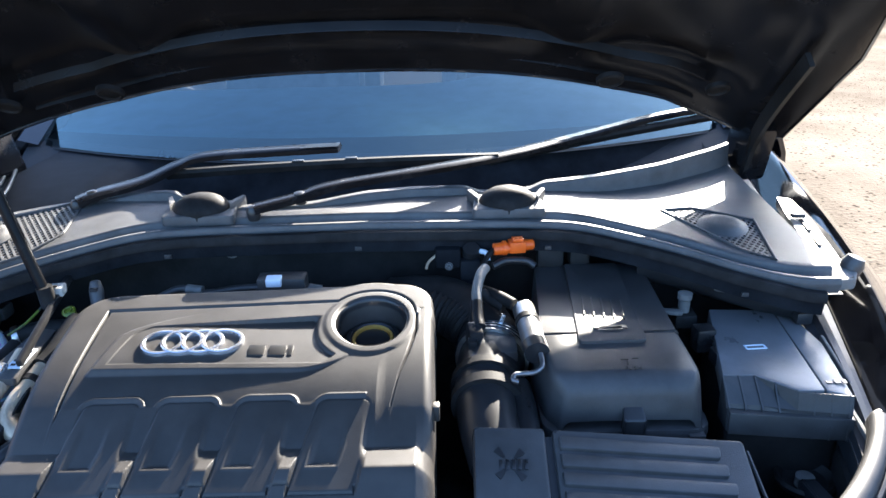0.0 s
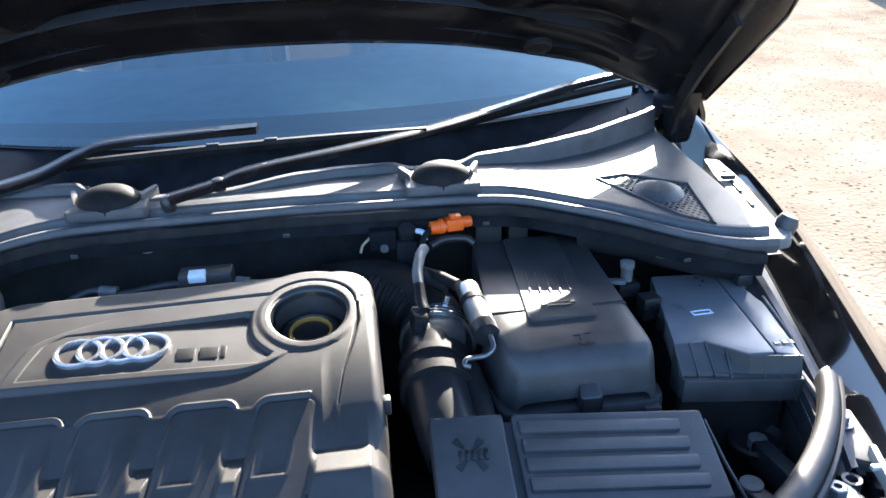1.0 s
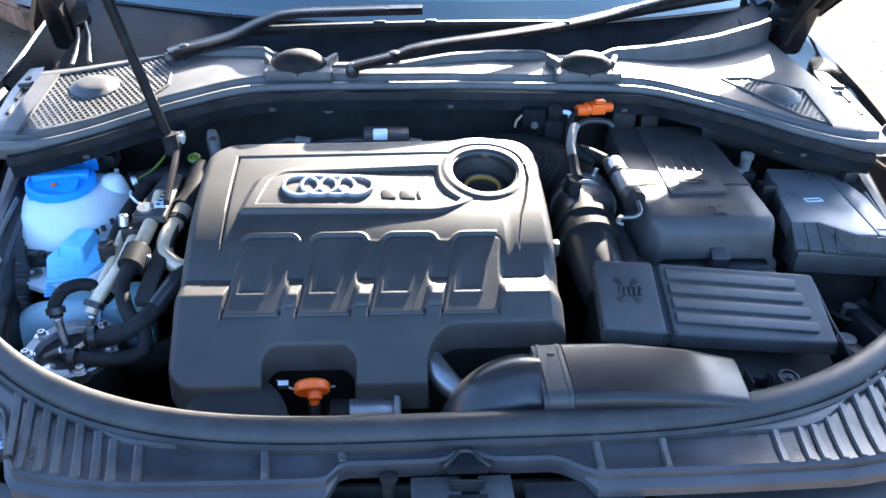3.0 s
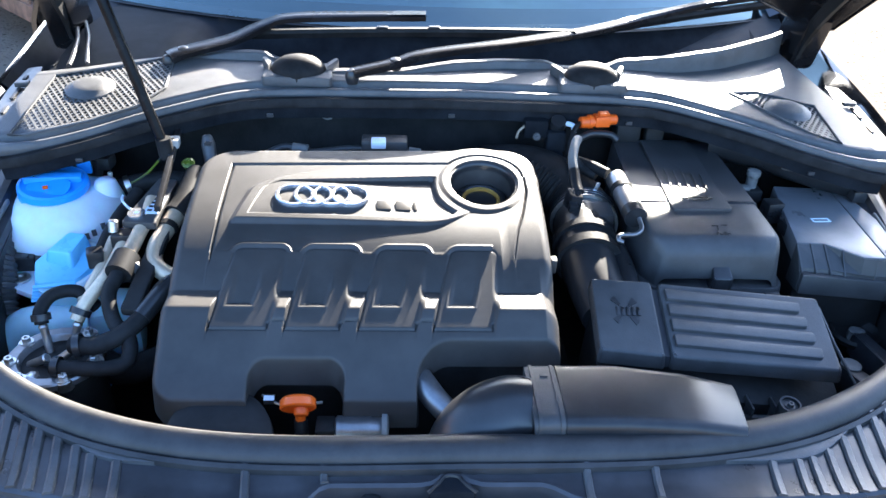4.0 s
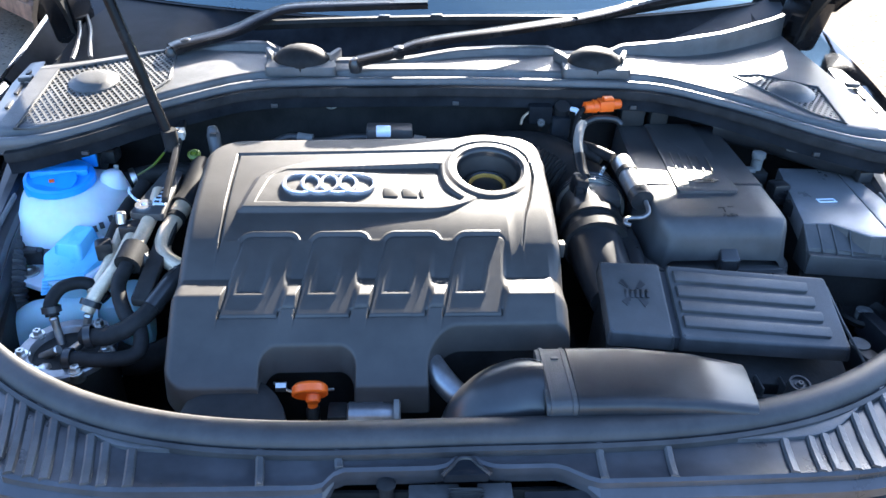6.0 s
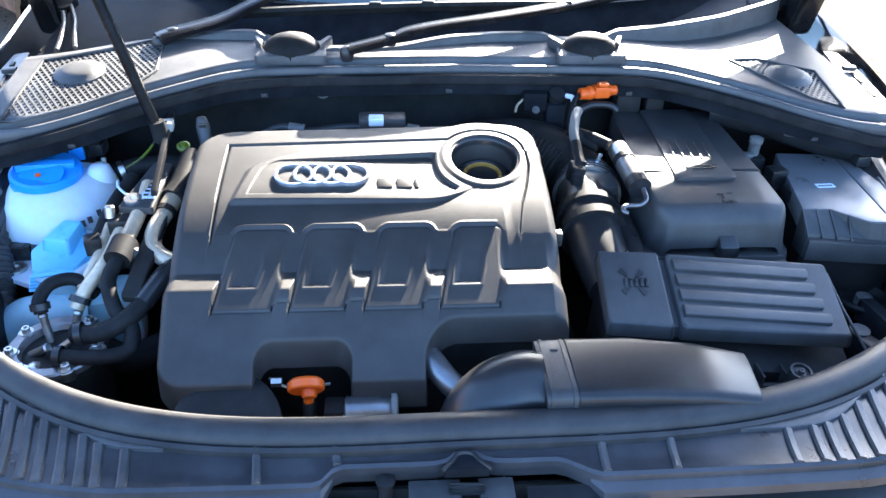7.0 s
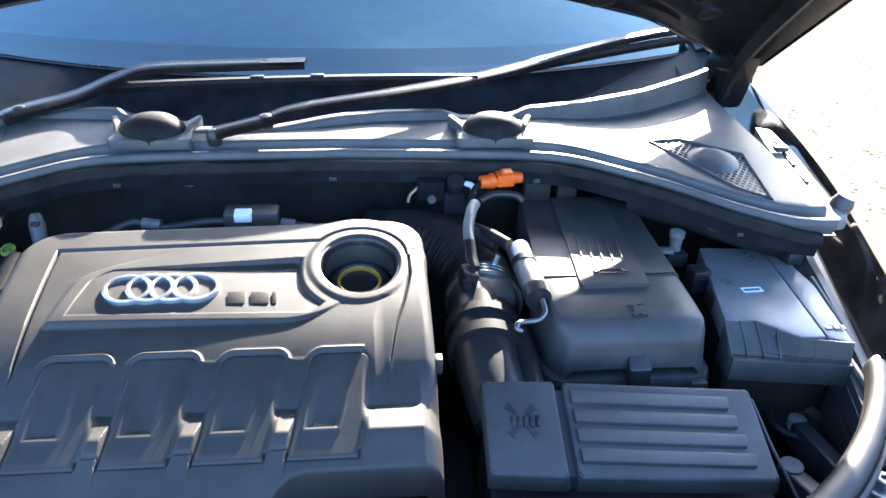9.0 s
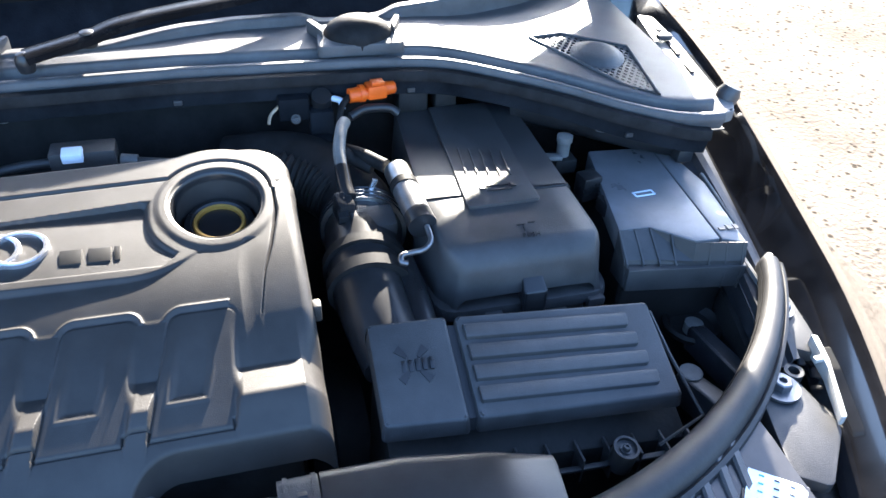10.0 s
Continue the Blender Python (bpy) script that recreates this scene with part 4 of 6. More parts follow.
    part("rear_block", box((0.29, 0.045, 0.842), (0.04, 0.03, 0.03), 0.005), DARK, bat)
    part("rear_block", box((0.335, 0.048, 0.838), (0.03, 0.03, 0.026), 0.005), DARK, bat)


build_battery()


# ---- fuse box ----
def build_fuse_box():
    fb = thing("fuse_box", "black plastic fuse box with a ribbed base", "fuse box", (0.54, -0.16, 0.6))
    # Lid and outer strip are coloured paler for the light on them.
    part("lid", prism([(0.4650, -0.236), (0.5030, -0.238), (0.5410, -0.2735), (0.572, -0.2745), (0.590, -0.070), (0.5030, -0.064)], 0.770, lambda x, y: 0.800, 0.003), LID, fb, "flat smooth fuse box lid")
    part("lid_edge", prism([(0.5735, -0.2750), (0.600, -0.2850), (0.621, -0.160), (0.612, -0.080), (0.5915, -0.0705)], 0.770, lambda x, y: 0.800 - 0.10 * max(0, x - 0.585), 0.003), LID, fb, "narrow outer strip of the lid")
    part("base", prism(rounded([(0.466, -0.262), (0.602, -0.268), (0.612, -0.07), (0.500, -0.066)], 0.006), 0.55, 0.7695, 0.003), DARK, fb, "deep fuse box base")
    front = [(0.4640, -0.237), (0.5035, -0.239), (0.5415, -0.2745), (0.6005, -0.286)]
    rows = [[Vector((x, y, 0.7985)) for x, y in front], [Vector((x - 0.001, min(y - 0.006, -0.262 - 0.03 * (x - 0.46) * 6), 0.777)) for x, y in front], [Vector((x - 0.001, min(y - 0.006, -0.264 - 0.03 * (x - 0.46) * 6), 0.771)) for x, y in front]]
    part("apron", sheet(rows, thick=0.002), PLASTIC, fb, "sloping ribbed apron under the lid", smooth=False)
    for k in range(8):
        x = 0.4640 + 0.0187 * k
        y = float(np.interp(x, [p[0] for p in front], [p[1] for p in front]))
        foot = min(y - 0.006, -0.262 - 0.18 * (x - 0.46))
        bm = prism([(x, foot - 0.006), (x + 0.0022, foot - 0.006), (x + 0.0022, y), (x, y)], 0.742, lambda a, b: 0.7795 + (b - foot) / (y - foot) * 0.0205, 0.0005)
        part("rib", bm, PLASTIC, fb)
    part("ledge", box((0.534, -0.279, 0.757), (0.140, 0.014, 0.030), 0.002, (0, 0, -8)), PLASTIC, fb, "ribbed lower ledge")
    part("clip", box((0.476, -0.128, 0.79), (0.026, 0.024, 0.034), 0.004, (0, 0, 8)), SMOOTH, fb, "black snap clip")
    part("clip", box((0.483, -0.172, 0.785), (0.014, 0.03, 0.02), 0.003, (0, 0, 8)), SMOOTH, fb)
    part("clip", box((0.618, -0.098, 0.806), (0.022, 0.03, 0.018), 0.004), SMOOTH, fb)
    z = 0.8008
    for a, b, w, h in ((0.527, -0.169, 0.026, 0.0016), (0.529, -0.1775, 0.026, 0.0016), (0.5155, -0.173, 0.0018, 0.009), (0.5405, -0.173, 0.0018, 0.009)):
        part("printed_bar", box((a, b, z), (w, h, 0.0012), 0, (0, 0, 3)), LABEL, fb)
    for a, b, w, h in ((0.583, -0.2585, 0.007, 0.005), (0.593, -0.2575, 0.006, 0.008), (0.601, -0.2580, 0.005, 0.008)):
        part("raised_bar", box((a, b, z), (w, h, 0.001)), SMOOTH, fb)


build_fuse_box()


# ---- air filter box ----
def build_air_box():
    ab = thing("air_filter_box", "black plastic air filter box with a ribbed lid", "air filter", (0.31, -0.38, 0.55))
    plane = lambda x, y: -0.11085 * x + 0.4443 * y + 0.9610
    slab = lambda pts, r, bev, up=0.0, low=0.020: prism(rounded(pts, r), lambda x, y: plane(x, y) - low, lambda x, y: plane(x, y) + up, bev, taper=0.003)
    part("inlet_plate", slab([(0.157, -0.4175), (0.2365, -0.4185), (0.2370, -0.3230), (0.159, -0.3265)], 0.004, 0.0028), PLASTIC, ab, "flat plate with a star-shaped emblem")
    part("lid", slab([(0.2465, -0.4185), (0.464, -0.4165), (0.462, -0.3215), (0.2465, -0.3235)], 0.005, 0.003), PLASTIC, ab, "ribbed lid")
    for k in range(4):
        y0 = -0.3345 - 0.0195 * k
        bm = bmesh.new()
        prism(rounded([(0.2525, y0 - 0.0130), (0.430 + 0.004 * k, y0 - 0.0130), (0.432 + 0.004 * k, y0), (0.252, y0)], [0.001, 0.004, 0.004, 0.001], 3), lambda x, y: plane(x, y) - 0.004, lambda x, y: plane(x, y) + 0.0046, 0.0013, bm)
        part("lid_rib", bm, PLASTIC, ab)
    part("gap", slab([(0.2355, -0.414), (0.248, -0.414), (0.248, -0.328), (0.2355, -0.328)], 0.001, 0, -0.006), INK, ab)
    for k in range(4):
        a = radians(45 + 90 * k)
        c = Vector((0.196 + 0.012 * math.cos(a), -0.366 + 0.013 * math.sin(a)))
        d = Vector((math.cos(a), math.sin(a)))
        n = Vector((-d.y, d.x))
        pts = [tuple(c - d * 0.004 - n * 0.0015), tuple(c + d * 0.008 - n * 0.004), tuple(c + d * 0.008 + n * 0.004), tuple(c - d * 0.004 + n * 0.0015)]
        part("emblem_ray", prism(pts, lambda x, y: plane(x, y) - 0.003, lambda x, y: plane(x, y) + 0.0009), SMOOTH, ab)
    for k in range(6):
        part("emblem_bar", box((0.179 + 0.0068 * k, -0.367, plane(0.196, -0.367) + 0.0002), (0.0042, 0.012, 0.0022), 0.0005, (24, 6, 0)), SMOOTH, ab)
    part("base", prism(rounded([(0.162, -0.428), (0.478, -0.428), (0.478, -0.318), (0.165, -0.318)], 0.008), 0.55, lambda x, y: plane(x, y) - 0.05, 0.003, taper=0.006), DARK, ab, "black filter box base")
    for k in range(7):
        x = 0.285 + 0.032 * k
        part("base_rib", box((x, -0.434, plane(x, -0.43) - 0.058), (0.0025, 0.026, 0.034), 0.0006), PLASTIC, ab)
    part("base_flange", box((0.40, -0.444, 0.672), (0.21, 0.006, 0.004), 0.001, (0, 3, 0)), PLASTIC, ab)
    screw = part("screw_boss", lathe([(0.013, -0.03), (0.013, 0.002), (0.0105, 0.002), (0.0105, -0.002), (0, -0.002)], (0.392, -0.447, 0.697), (8, 0, 0), 24), PLASTIC, ab)
    part("screw", hexbolt((0.392, -0.447, 0.695), 0.004, 0.006, (8, 0, 0)), DUSTY, screw, "small steel screw")
    edge = [(0.469, -0.322, 0.752), (0.474, -0.37, 0.73), (0.484, -0.432, 0.704), (0.43, -0.446, 0.69)]
    part("flange_edge", tube(edge, 0.002, sides=6, smooth_line=False), PLASTIC, ab)


build_air_box()


# ---- intake duct along the front ----
def build_duct():
    duct = thing("intake_duct", "black plastic intake duct with a bent end and a collar", "air duct", (0.15, -0.5, 0.7))
    sec = lambda w, h: [(w * math.copysign(abs(math.cos(a)) ** 0.26, math.cos(a)), h * math.copysign(abs(math.sin(a)) ** 0.30, math.sin(a))) for a in (2 * math.pi * k / 24 for k in range(24))]
    line = [Vector((x, y, z)) for x, y, z in ((0.094, -0.502, 0.736), (0.16, -0.503, 0.738), (0.23, -0.509, 0.737), (0.285, -0.516, 0.732), (0.2875, -0.5163, 0.7318))]
    part("flat_duct", sweep(line, lambda t: sec(0.049 - 0.019 * max(0, t - 0.3), 0.034 - 0.007 * t)), DUCT, duct, "flat tapering duct")
    line = spline([(0.092, -0.502, 0.735), (0.074, -0.502, 0.735), (0.062, -0.502, 0.734)], 4)
    part("collar", sweep(line, lambda t: sec(0.0485, 0.0345)), PLASTIC, duct, "ribbed collar")
    for x in (0.0885, 0.0655):
        part("collar_ring", sweep([Vector((x - 0.002, -0.502, 0.735)), Vector((x + 0.002, -0.502, 0.735))], sec(0.0495, 0.0355)), PLASTIC, duct)
    part("collar_tab", box((0.078, -0.477, 0.7685), (0.008, 0.008, 0.003), 0.0008, (-20, 0, 0)), INK, duct)
    line = spline([(0.064, -0.502, 0.734), (0.04, -0.5, 0.732), (0.012, -0.505, 0.718), (-0.006, -0.51, 0.69), (-0.012, -0.512, 0.62)], 8)
    part("elbow", tube([tuple(p) for p in line], lambda t: 0.041 + 0.003 * math.sin(3 * t), sides=24, smooth_line=False), SMOOTH, duct, "smooth bent elbow")
    pipe = tube([(-0.062, -0.40, 0.715), (-0.050, -0.435, 0.718), (-0.028, -0.462, 0.706), (0.004, -0.475, 0.69), (0.05, -0.48, 0.66)], 0.015)
    single("charge_pipe", pipe, GREYMETAL, "shiny bent grey charge pipe under the cover", "pipe")


build_duct()


# ---- dipstick and what shows in the cover's notch ----
def build_dipstick():
    d = thing("dipstick", "orange plastic dipstick handle in the cover's notch", "dipstick", (-0.195, -0.47, 0.62))
    part("handle", lathe([(0.004, -0.009), (0.018, -0.007), (0.0205, -0.004), (0.0205, 0.004), (0.0185, 0.0055), (0.012, 0.004), (0, 0.0035)], (-0.194, -0.463, 0.713), (122, 0, 4), 36), ORANGE, d, "round orange handle")
    part("hub", lathe([(0.0085, -0.003), (0.0085, 0.006), (0.007, 0.008), (0, 0.0085)], (-0.191, -0.4625, 0.7055), (122, 0, 4), 20), ORANGE, d, "small orange hub")
    part("stem", lathe([(0.005, -0.03), (0.006, -0.024), (0.006, 0.0)], (-0.193, -0.458, 0.703), (0, 0, 0), 20), ORANGE, d, "orange stem")
    part("tube", tube([(-0.193, -0.458, 0.685), (-0.19, -0.48, 0.6), (-0.18, -0.47, 0.5)], 0.008), DARK, d)
    n = thing("fuel_line_nut", "bright steel union nut on a thin pipe", "nut", (-0.24, -0.455, 0.69))
    part("pipe", tube([(-0.238, -0.440, 0.706), (-0.228, -0.447, 0.704), (-0.21, -0.448, 0.698), (-0.17, -0.435, 0.69)], 0.0018, sides=8), STEEL, n)
    part("nut", lathe([(0.006, -0.006), (0.006, 0.006)], (-0.229, -0.446, 0.705), (0, 90, 0), 6), STEEL, n, "bright hexagon nut")
    s = thing("metal_actuator", "grey metal cylinder behind the front seal", "actuator", (-0.125, -0.47, 0.66))
    part("barrel", lathe([(0.014, -0.03), (0.0165, -0.028), (0.0165, 0.010), (0.015, 0.012), (0.015, 0.024), (0.014, 0.026)], (-0.122, -0.474, 0.684), (0, 90, 0), 28), GREYMETAL, s, "ribbed grey barrel")
    part("flange", lathe([(0.020, 0), (0.020, 0.006), (0.015, 0.008)], (-0.099, -0.474, 0.684), (0, 90, 0), 28), RAIL, s)
    part("bracket", box((-0.163, -0.474, 0.68), (0.022, 0.026, 0.03), 0.003), DARK, s)
    p = lathe([(0.06, -0.02), (0.06, 0.0), (0.05, 0.006), (0.02, 0.008), (0, 0.008)], (-0.28, -0.495, 0.69), (30, 0, 0), 40)
    single("belt_pulley", p, DARK, "dark round pulley behind the front seal", "pulley")


build_dipstick()


# ---- slam panel, latch and bumper ----
seal_line = front_line


def slam_front(x):
    return -0.622 + 0.30 * max(0.0, (abs(x) - 0.36)) ** 1.35 + 0.021 * smoothf(-0.172, -0.15, x) * smoothf(0.105, 0.06, x) + 0.075 * smoothf(-0.462, -0.512, x)


def build_slam_panel():
    slam = thing("slam_panel", "black plastic slam panel with moulded ribs", "slam panel", (0, -0.59, 0.70))
    rows = []
    for x in np.linspace(-0.525, 0.50, 104):
        ys, zs = seal_line(x)
        yf = min(slam_front(x), ys - 0.035)
        arch = 0.014 * math.exp(-((x + 0.026) / 0.017) ** 2)
        zf = 0.7345 + 0.03 * (abs(x) / 0.6) ** 4
        zi = zs - 0.004
        yi = ys - 0.012
        row = [(yi + 0.02, zi - 0.03), (yi, zi - 0.004)]
        for t in (0.25, 0.5, 0.75):
            row.append((yi + (yf - yi) * t, zi + (zf - zi) * t - 0.003 * math.sin(math.pi * t)))
        row += [(yf + arch + 0.004, zf + 0.0005), (yf + arch, zf - 0.0015), (yf + arch - 0.001, zf - 0.008)]
        if not -0.165 < x < 0.095:
            row += [(yf - 0.012, zf - 0.011), (yf - 0.014, zf - 0.02)]
        else:
            row += [(yf + arch - 0.001, zf - 0.012), (yf + arch, zf - 0.02)]
        rows.append([Vector((x, y, z)) for y, z in row])
    part("panel", sheet(rows, thick=0.002), GLOSS, slam, "satin black panel", angle=30)
    def head_line(x):
        """Where the ribs begin, in front of the seal."""
        a = abs(x) - (0.02 if x < 0 else 0.0)
        return eased(a, (-0.2, 0.30, 0.345, 0.37, 0.397, 0.416, 0.4414, 0.48), (-0.574, -0.575, -0.572, -0.562, -0.542, -0.527, -0.5045, -0.465), 0.012)

    def panel_height(x, y):
        ys, zs = seal_line(x)
        yi, yf = ys - 0.012, min(slam_front(x), ys - 0.035)
        t = min(1.0, max(0.0, (y - yi) / (yf - yi)))
        return zs - 0.004 + (0.7345 + 0.03 * (abs(x) / 0.6) ** 4 - zs + 0.004) * t - 0.003 * math.sin(math.pi * t)

    for x in (0.11, 0.181, 0.305, 0.333, 0.349, 0.370, 0.393, 0.416, 0.441, 0.462, -0.155, -0.231, -0.356, -0.383, -0.400, -0.422, -0.445, -0.464, -0.486, -0.505):
        y0, xe = head_line(x), x * (0.978 - 0.25 * max(0, abs(x) - 0.36))
        y1 = max(slam_front(xe) + 0.004, -0.6200)
        line = [Vector((x + (xe - x) * t, y0 + (y1 - y0) * t, 0)) for t in (0, 0.1, 0.3, 0.5, 0.7, 0.9, 1)]
        for p in line:
            p.z = panel_height(p.x, p.y)
        w = 0.0048 if abs(x) > 0.25 else 0.0042
        part("panel_rib", sweep(line, [(-w, -0.003), (-w, 0.0012), (-w * 0.7, 0.0034), (w * 0.5, 0.0040), (w, 0.0022), (w, -0.003)]), DUSTY, slam, "dull moulded rib")
    for s in (1, -1):
        rows = []
        for a in np.linspace(0.20, 0.50, 25):
            x = s * a
            ys, zs = seal_line(x)
            y1 = min(head_line(x), ys - 0.020)
            rows.append([Vector((x, ys - 0.016, zs - 0.004)), Vector((x, y1 + 0.002, panel_height(x, y1) + 0.0042)), Vector((x, y1, panel_height(x, y1) + 0.0034)), Vector((x, y1 - 0.001, panel_height(x, y1) - 0.002))])
        part("corner_flange", sheet(rows, thick=0.001), DUSTY, slam, "dull flange between the seal and the ribs")
    latch = thing("bonnet_latch", "dark steel bonnet latch in the slam panel", "latch", (-0.026, -0.61, 0.69))
    part("plate", box((-0.059, -0.622, 0.716), (0.050, 0.034, 0.004), 0.0015), DUSTY, latch, "dark latch plate")
    part("plate", box((0.001, -0.622, 0.716), (0.034, 0.034, 0.004), 0.0015), DUSTY, latch, "dark latch plate")
    part("spring", tube([(-0.045 + 0.034 * (k % 2), -0.616 - 0.0012 * k, 0.724 - 0.001 * k) for k in range(8)], 0.0014, per=5, sides=6), DARK, latch, "dark steel spring")
    mouth = [(-0.052, -0.6125), (-0.042, -0.602), (-0.034, -0.592), (-0.022, -0.592), (-0.014, -0.602), (-0.004, -0.6125)]
    # A solid slab in the shade colour stands for the dark opening.
    part("mouth", prism(rounded(mouth, 0.004), 0.728, 0.7385, 0.001), SHADEBLACK, latch, "black slab for the shaded mouth of the latch")
    part("arch", tube([(x, y, 0.7385) for x, y in mouth], 0.0022, per=4, sides=8), SMOOTH, latch, "bent black arch over the mouth")
    part("catch", box((-0.028, -0.637, 0.715), (0.04, 0.012, 0.012), 0.002), DARK, latch)
    part("post", lathe([(0.007, -0.04), (0.007, 0.0), (0.0095, 0.001), (0.0095, 0.004), (0.006, 0.006), (0, 0.006)], (-0.106, -0.608, 0.72), (0, 0, 0), 20), RUBBER, latch, "black rubber stop post")
    part("side_plate", box((0.09, -0.634, 0.712), (0.12, 0.04, 0.006), 0.002), SMOOTH, latch)
    part("lower_plate", box((-0.06, -0.64, 0.69), (0.22, 0.03, 0.004), 0.001), DARK, latch)
    rows = []
    for x in np.linspace(-0.60, 0.60, 49):
        yf = -0.606 + 0.55 * max(0.0, abs(x) - 0.30) ** 1.7
        if -0.17 < x < 0.16:
            yf -= 0.03
        rows.append([Vector((x, yf + a, 0.697 + b)) for a, b in ((0.012, -0.03), (0, -0.006), (-0.006, 0.0), (-0.03, -0.002), (-0.08, -0.02), (-0.12, -0.08), (-0.13, -0.3))])
    part("bumper", sheet(rows, thick=0.003), PLASTIC, body, "dark grey front bumper top")


build_slam_panel()


# ---- wiper arms ----
def build_wiper(name_label, arm_pts, blade, pivot, width):
    w = thing("wiper_arm", name_label, "wiper", pivot, group="windscreen wipers")
    width *= 1.55
    sec = lambda t: [(-width * (1 - 0.35 * t), -0.004), (-width * (1 - 0.35 * t), 0.003), (-width * 0.5, 0.0065), (width * 0.5, 0.0065), (width * (1 - 0.35 * t), 0.003), (width * (1 - 0.35 * t), -0.004)]
    part("arm", sweep(spline(arm_pts, 8), sec), WIPER, w, "black steel arm")
    part("hinge", lathe([(0.009, -0.01), (0.0105, 0.0), (0.009, 0.007), (0.004, 0.009), (0, 0.009)], arm_pts[1], (0, 0, 0), 20), SMOOTH, w)
    a, b = Vector(blade[0]), Vector(blade[1])
    line = [a.lerp(b, t) - Vector((0, 0, 0.004 * (2 * t - 1) ** 2)) for t in np.linspace(0, 1, 13)]
    bl = part("blade", sweep(line, [(-0.007, -0.002), (-0.005, 0.004), (0.005, 0.004), (0.007, -0.002), (0.001, -0.012), (-0.001, -0.012)]), RUBBER, w, "black rubber blade")
    for k in range(2):
        c = a.lerp(b, 0.40 + 0.16 * k) + Vector((0, 0, 0.005))
        part("blade_clip", box(c, (0.02, 0.008, 0.004), 0.0015, (0, 0, math.degrees(math.atan2((b - a).y, (b - a).x)))), SMOOTH, bl)
    part("pivot_cap", lathe([(0.009, -0.012), (0.011, -0.004), (0.011, 0.003), (0.008, 0.009), (0.003, 0.011), (0, 0.011)], pivot, (0, 0, 0), 24), SMOOTH, w, "round black pivot cap")


build_wiper("black wiper arm with a bent wrist over the cowl", [(-0.462, 0.140, 0.914), (-0.44, 0.153, 0.920), (-0.37, 0.192, 0.930), (-0.318, 0.218, 0.948), (-0.27, 0.220, 0.962), (-0.15, 0.208, 0.971), (-0.04, 0.203, 0.976)],
            ((-0.34, 0.218, 0.940), (0.224, 0.222, 0.955)), (-0.462, 0.140, 0.908), 0.0155)
build_wiper("long black wiper arm lying over the cowl", [(-0.158, 0.062, 0.922), (-0.09, 0.085, 0.932), (-0.04, 0.107, 0.941), (0.10, 0.155, 0.948), (0.246, 0.245, 0.946), (0.395, 0.36, 0.946), (0.536, 0.4145, 0.963), (0.66, 0.459, 0.970)],
            ((0.214, 0.303, 0.925), (0.735, 0.475, 0.966)), (-0.158, 0.060, 0.918), 0.0105)


# ---- prop rod ----
def build_prop():
    rod = thing("prop_rod", "thin dark bonnet prop standing on the bulkhead", "prop rod", (-0.418, -0.085, 0.85))
    part("rod", tube([(-0.418, -0.083, 0.845), (-0.550, -0.022, 1.29)], 0.0078, per=3, sides=12), WIPER, rod, "dark gas strut body")
    part("sleeve", tube([(-0.418, -0.083, 0.838), (-0.4205, -0.0825, 0.868)], 0.011, per=3, sides=12), RUBBER, rod, "rubber foot")


build_prop()


